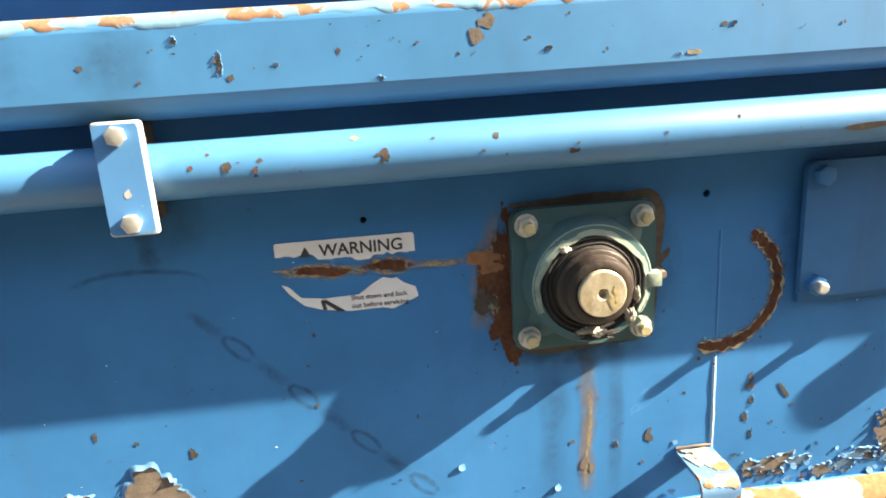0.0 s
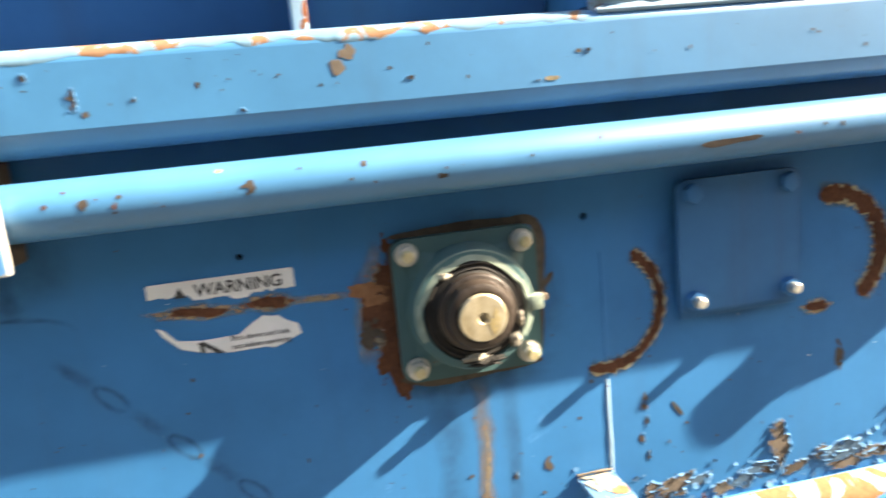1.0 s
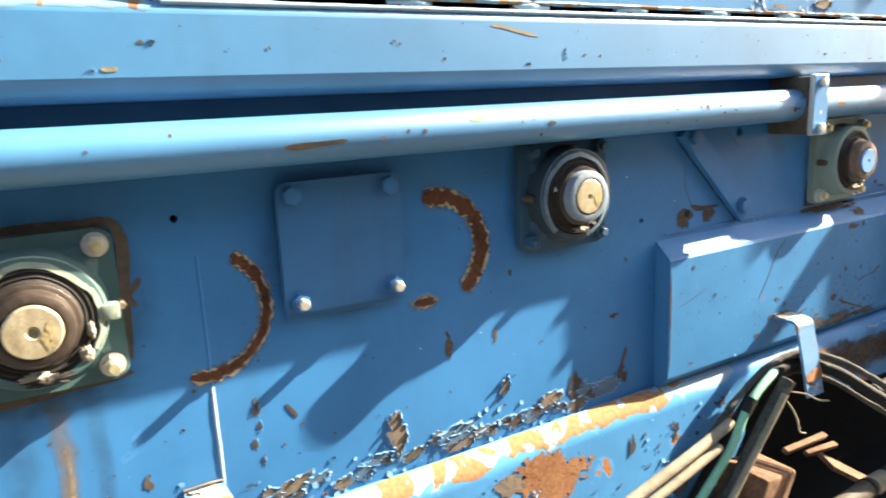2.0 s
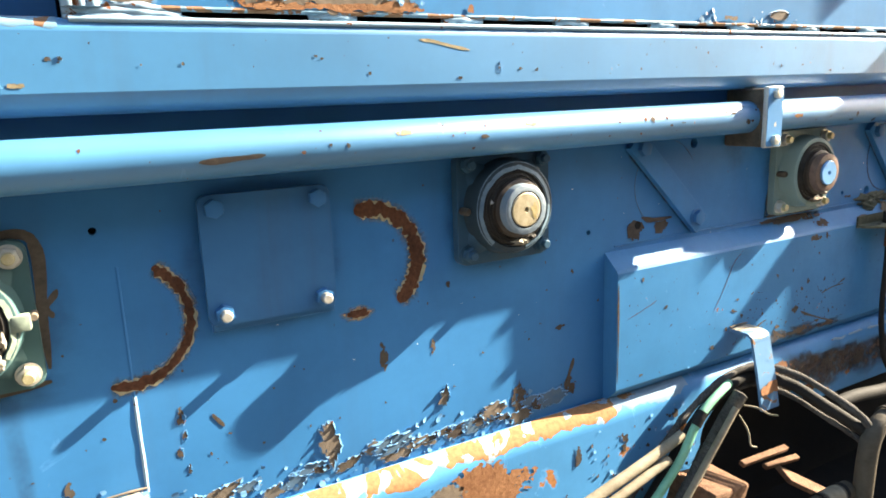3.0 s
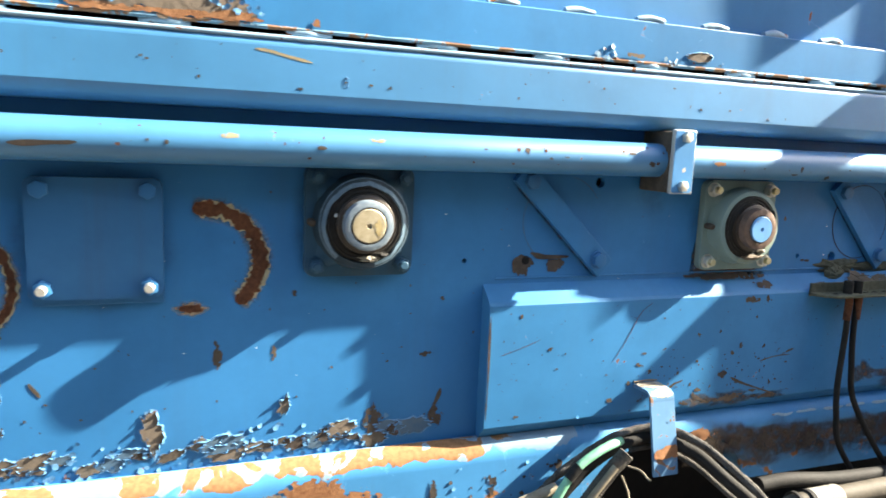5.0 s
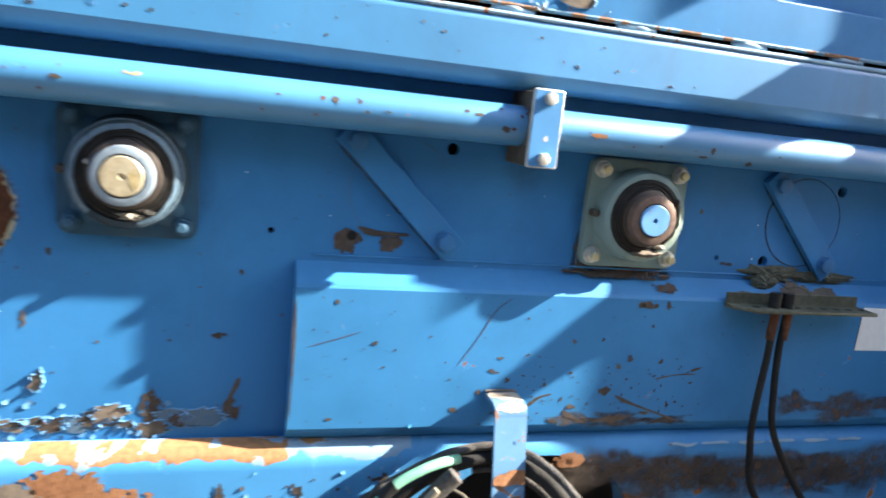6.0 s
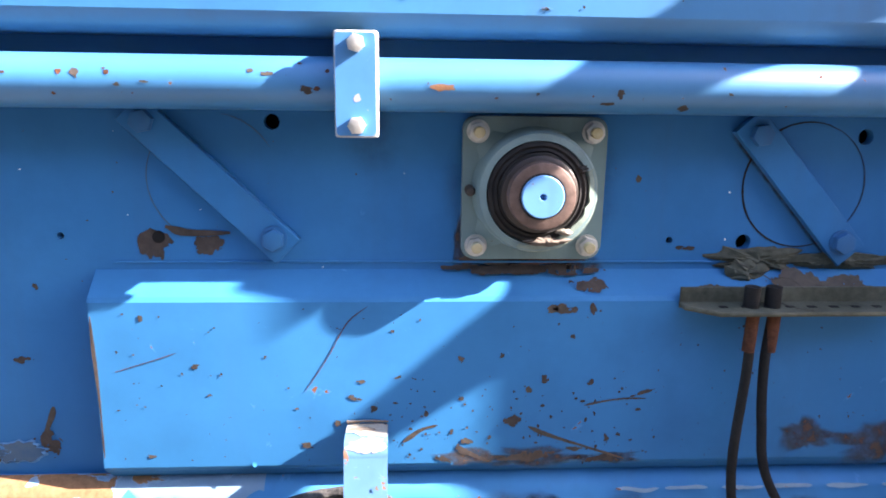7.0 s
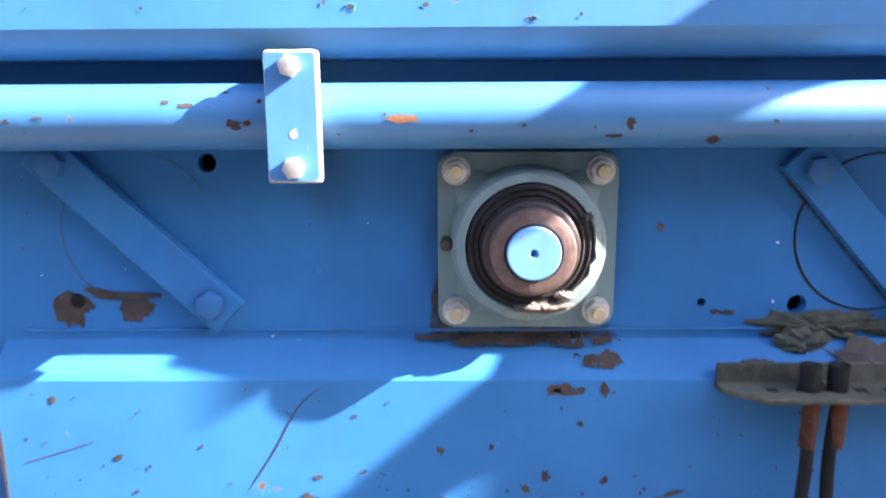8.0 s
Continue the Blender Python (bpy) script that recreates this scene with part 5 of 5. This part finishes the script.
def flakes(name, n, x0, x1, z0, z1, y, size, seed, parent_label, mat):
    """Curled scales of old paint standing off a surface."""
    rnd = random.Random(seed)
    vs, fs = [], []
    for _ in range(n):
        cx, cz = rnd.uniform(x0, x1), z0 + (z1 - z0) * rnd.random() ** 1.8
        if noise.noise((cx * 9, cz * 9, seed)) < -0.05:
            continue
        s, a = size * rnd.uniform(0.4, 1.3), rnd.uniform(0, 6.28)
        lift = s * rnd.uniform(0.12, 0.45)
        ux, uz = math.cos(a), math.sin(a)
        b = len(vs)
        for u, w_, li in ((-0.5, -0.4, 0), (0.5, -0.5, 0), (-0.6, 0.1, 0.35), (0.5, 0.15, 0.3), (-0.35, 0.5, 1), (0.3, 0.55, 0.9)):
            u += rnd.uniform(-0.15, 0.15)
            vs.append((cx + s * (u * ux - w_ * uz), y - 0.0006 - lift * li, cz + s * (u * uz + w_ * ux)))
        fs += [(b, b + 1, b + 3, b + 2), (b + 2, b + 3, b + 5, b + 4)]
    me = bpy.data.meshes.new(name)
    me.from_pydata(vs, [], fs)
    me.materials.append(mat)
    return tagged(new(name, me), parent_label, "paint flakes", kind="stuff")


flakes("paint_flakes", 110, 0.60, 1.14, 0.936, 0.990, 0.0, 0.0065, 3, "curled pale blue flakes of paint above the rail", M_FLAKE)
flakes("paint_flakes", 40, -0.35, 0.55, 0.93, 1.02, 0.0, 0.0065, 5, "curled pale blue flakes of paint low on the wall", M_FLAKE)
flakes("paint_flakes", 240, 0.80, 1.48, 0.74, 0.900, -0.0335, 0.0055, 7, "curled blue flakes of paint on the rail face", M_FLAKE)
flakes("paint_flakes", 160, 0.80, 1.48, 0.76, 0.895, -0.0332, 0.0050, 17, "dark bare scales of steel on the rail face", M_BROWN)
flakes("paint_flakes", 70, 1.42, 1.66, 1.536, 1.556, -0.052, 0.0052, 9, "curled pale flakes of paint above the beam", M_LIGHT)
flakes("paint_flakes", 16, 1.45, 1.75, 0.955, 1.05, PY, 0.004, 11, "small curled flakes of paint on the panel", M_BOX)


def peeled(parent, cx, cz, w, h, y, seed, mat, rim, lift=0.004, tilt=0.0, ragged=0.45):
    patch(parent, lobed(cx, cz, w, h, y - 0.0002, seed, ragged=ragged, tilt=tilt, thick=0.0003), mat, "bare_patch")
    patch(parent, peel(cx, cz, w, h, y, seed, lift, ragged, tilt), rim, "curled_paint")


rnd = random.Random(31)
for i in range(22):
    cx = 0.60 + 0.58 * i / 21 + rnd.uniform(-0.012, 0.012)
    peeled(wall, cx, 0.944 + rnd.uniform(0, 0.026), rnd.uniform(0.022, 0.060), rnd.uniform(0.010, 0.026), -0.00002 * i, i * 2.7 + 0.4, rnd.choice((M_TAN, M_DIRTYSTEEL, M_BROWN, M_STAIN)), M_FLAKE, 0.0035, rnd.uniform(-0.2, 0.3))
for i, (cx, cz, w, h, t) in enumerate(((0.655, 0.968, 0.045, 0.022, 0.2), (0.885, 0.966, 0.060, 0.024, 0.1), (1.06, 0.972, 0.05, 0.026, 0.2), (0.800, 0.995, 0.030, 0.058, 0.1), (0.976, 1.015, 0.016, 0.030, -0.3), (-0.071, 1.025, 0.075, 0.06, 0.3), (-0.165, 1.022, 0.06, 0.03, 0.2), (0.03, 0.985, 0.09, 0.03, 0.1), (-0.25, 1.01, 0.07, 0.035, -0.1))):
    peeled(wall, cx, cz, w, h, -0.0008, i * 3.9 + 0.9, (M_TAN, M_STAIN, M_TAN, M_TAN, M_TAN, M_TAN, M_ORANGE, M_TAN, M_TAN)[i], M_FLAKE, 0.0045, t)
for cx, cz, w, h, s, mt in ((0.056, 0.024, 0.058, 0.034, 3.7, M_TAN), (1.05, 0.020, 0.05, 0.016, 6.1, M_TAN)):
    peeled(upper, cx, cz, w, h, -0.0528, s, mt, M_FLAKE, 0.004, ragged=0.22)

for i, (cx, cz, w, h, mt) in enumerate(((0.185, 0.017, 0.06, 0.018, M_TAN), (0.215, 0.020, 0.06, 0.024, M_TAN), (0.265, 0.023, 0.08, 0.034, M_TAN), (0.315, 0.020, 0.09, 0.028, M_TAN), (0.345, 0.022, 0.05, 0.026, M_TAN), (0.20, 0.010, 0.09, 0.009, M_ORANGE), (0.285, 0.010, 0.12, 0.009, M_ORANGE), (0.35, 0.012, 0.05, 0.012, M_ORANGE))):
    patch(upper, blotch(cx, cz, w, h, -0.0526 - i * 0.0001, i * 3.3 + 1.7, ragged=0.55), mt, "bare_patch")
flakes("paint_flakes", 60, 0.72, 0.94, 1.548, 1.572, -0.0530, 0.0058, 13, "curled pale flakes of paint round the bare patch", M_FLAKE)

# ---- rust on the rail ----
for i, (cx, cz, w, h, mt) in enumerate(((1.03, 0.862, 0.17, 0.085, M_ORANGE), (0.955, 0.880, 0.06, 0.035, M_TAN), (1.30, 0.865, 0.016, 0.035, M_BROWN), (1.42, 0.88, 0.014, 0.018, M_BROWN), (1.20, 0.865, 0.014, 0.035, M_BROWN), (1.80, 0.885, 0.22, 0.05, M_DIRTYSTEEL), (1.95, 0.87, 0.12, 0.06, M_DIRTYSTEEL), (2.12, 0.875, 0.18, 0.05, M_DIRTYSTEEL), (0.80, 0.87, 0.08, 0.05, M_ORANGE), (1.71, 0.90, 0.07, 0.02, M_ORANGE))):
    if mt is M_DIRTYSTEEL:
        patch(rail, soft_blotch(cx, cz, w * 1.2, h * 1.3, -0.0335 - i * 0.0002, i * 3.3, ragged=0.6), S_GRIME, "grime")
    else:
        patch(rail, blotch(cx, cz, w, h, -0.0335 - i * 0.0002, i * 3.3 + 0.7, 60, 0.55), mt, "rust_patch")
for i, (cx, cz, w, h) in enumerate(((1.78, 0.880, 0.16, 0.07), (1.90, 0.866, 0.22, 0.09), (2.06, 0.868, 0.26, 0.08), (2.28, 0.866, 0.26, 0.09), (1.84, 0.842, 0.12, 0.05), (2.16, 0.84, 0.16, 0.05))):
    patch(rail, soft_blotch(cx, cz, w, h, -0.0352 - i * 0.0002, i * 4.3 + 0.2, ragged=0.7, core=0.55), S_GRIME, "grime")
for i, (cx, cz, w, h) in enumerate(((1.86, 0.872, 0.05, 0.03), (1.97, 0.862, 0.05, 0.03), (2.12, 0.880, 0.05, 0.02), (2.22, 0.862, 0.06, 0.035), (1.70, 0.905, 0.06, 0.022))):
    patch(rail, blotch(cx, cz, w, h, -0.0366 - i * 0.0002, i * 4.3 + 0.2, ragged=1.0), M_BROWN if i < 4 else M_ORANGE, "rust_patch")
# pale paint left along the shoulder of the rail under the panel
for i, cx in enumerate((1.90, 1.96, 2.03, 2.09, 2.16, 2.23)):
    patch(rail, streak([(cx - 0.026, 0.921), (cx, 0.9195 + 0.002 * (i % 2)), (cx + 0.026, 0.921)], 0.005, -0.0335, i * 1.9, 0.0004, 0.9), M_LIGHT, "paint_remnant")

# dark soft-edged patches round bolted things
for cx, cz, w, h in ((0.738, 1.262, 0.20, 0.20), (1.079, 1.285, 0.21, 0.20), (1.762, 1.272, 0.21, 0.21), (0.414, 1.236, 0.24, 0.22)):
    patch(wall, soft_blotch(cx, cz, w, h, -0.00012, cx * 3, core=0.85, ragged=0.12), S_DARK, "dark_mark")


def pits(name, n, x0, x1, z0, z1, y, size, seed, parent, mat, wrapped=None):
    """Scattered pinhead chips, joined into one mesh."""
    rnd = random.Random(seed)
    vs, fs = [], []
    for _ in range(n):
        cx, cz = rnd.uniform(x0, x1), rnd.uniform(z0, z1)
        s = size * rnd.uniform(0.35, 1.0) ** 1.5
        k, ax, az = 7, rnd.uniform(0.6, 1.6), rnd.uniform(0.6, 1.4)
        b0 = len(vs)
        for j in range(k):
            a = 2 * math.pi * j / k
            q = s * rnd.uniform(0.55, 1.2)
            x, z, yy = cx + q * ax * math.cos(a), cz + q * az * math.sin(a), y - rnd.uniform(0, 0.0004)
            if wrapped:
                cy, c0, r = wrapped
                yy, z = cy - (r + 0.0004) * math.cos(z / r), c0 + (r + 0.0004) * math.sin(z / r)
            vs.append((x, yy, z))
        fs.append(tuple(range(b0, b0 + k)))
    me = bpy.data.meshes.new(name)
    me.from_pydata(vs, [], fs)
    me.materials.append(mat)
    ob = new(name, me)
    ob.parent = parent
    return tagged(ob, kind="stuff")


pits("paint_pits", 70, -0.35, 1.9, 1.462, 1.508, BEAM_Y - 0.0004, 0.0022, 21, beam, M_DIRTYSTEEL)
pits("paint_pits", 70, -0.35, 2.2, -0.018, 0.022, 0, 0.0026, 22, pipe, M_RUST, (PIPE_Y, PIPE_Z, PIPE_R))
pits("paint_pits", 110, -0.3, 1.28, 0.94, 1.20, -0.0004, 0.0026, 23, wall, M_DIRTYSTEEL)
pits("paint_pits", 40, -0.3, 2.2, 1.20, 1.35, -0.0004, 0.0018, 24, wall, M_DIRTYSTEEL)
pits("paint_pits", 170, 1.30, 2.2, 0.96, 1.148, PY - 0.0004, 0.0017, 25, raised, M_BROWN)
pits("paint_pits", 110, 1.55, 1.9, 0.958, 1.05, PY - 0.0004, 0.0028, 26, raised, M_BROWN)
pits("paint_pits", 60, -0.3, 2.2, 1.0, 1.35, -0.0006, 0.0012, 27, wall, M_WHITE)

for k, pts in enumerate(([(2.02, -0.05, 1.185), (2.035, -0.062, 1.190), (2.05, -0.07, 1.180)], [(2.03, -0.06, 1.162), (2.045, -0.068, 1.158), (2.065, -0.07, 1.156)], [(1.99, -0.03, 1.200), (2.01, -0.045, 1.192), (2.035, -0.055, 1.178)])):
    hose("straw_strand", pts, 0.0005, M_DRAIN, "dull brown dry straw caught in the grease", "straw", group="straw on the bracket")
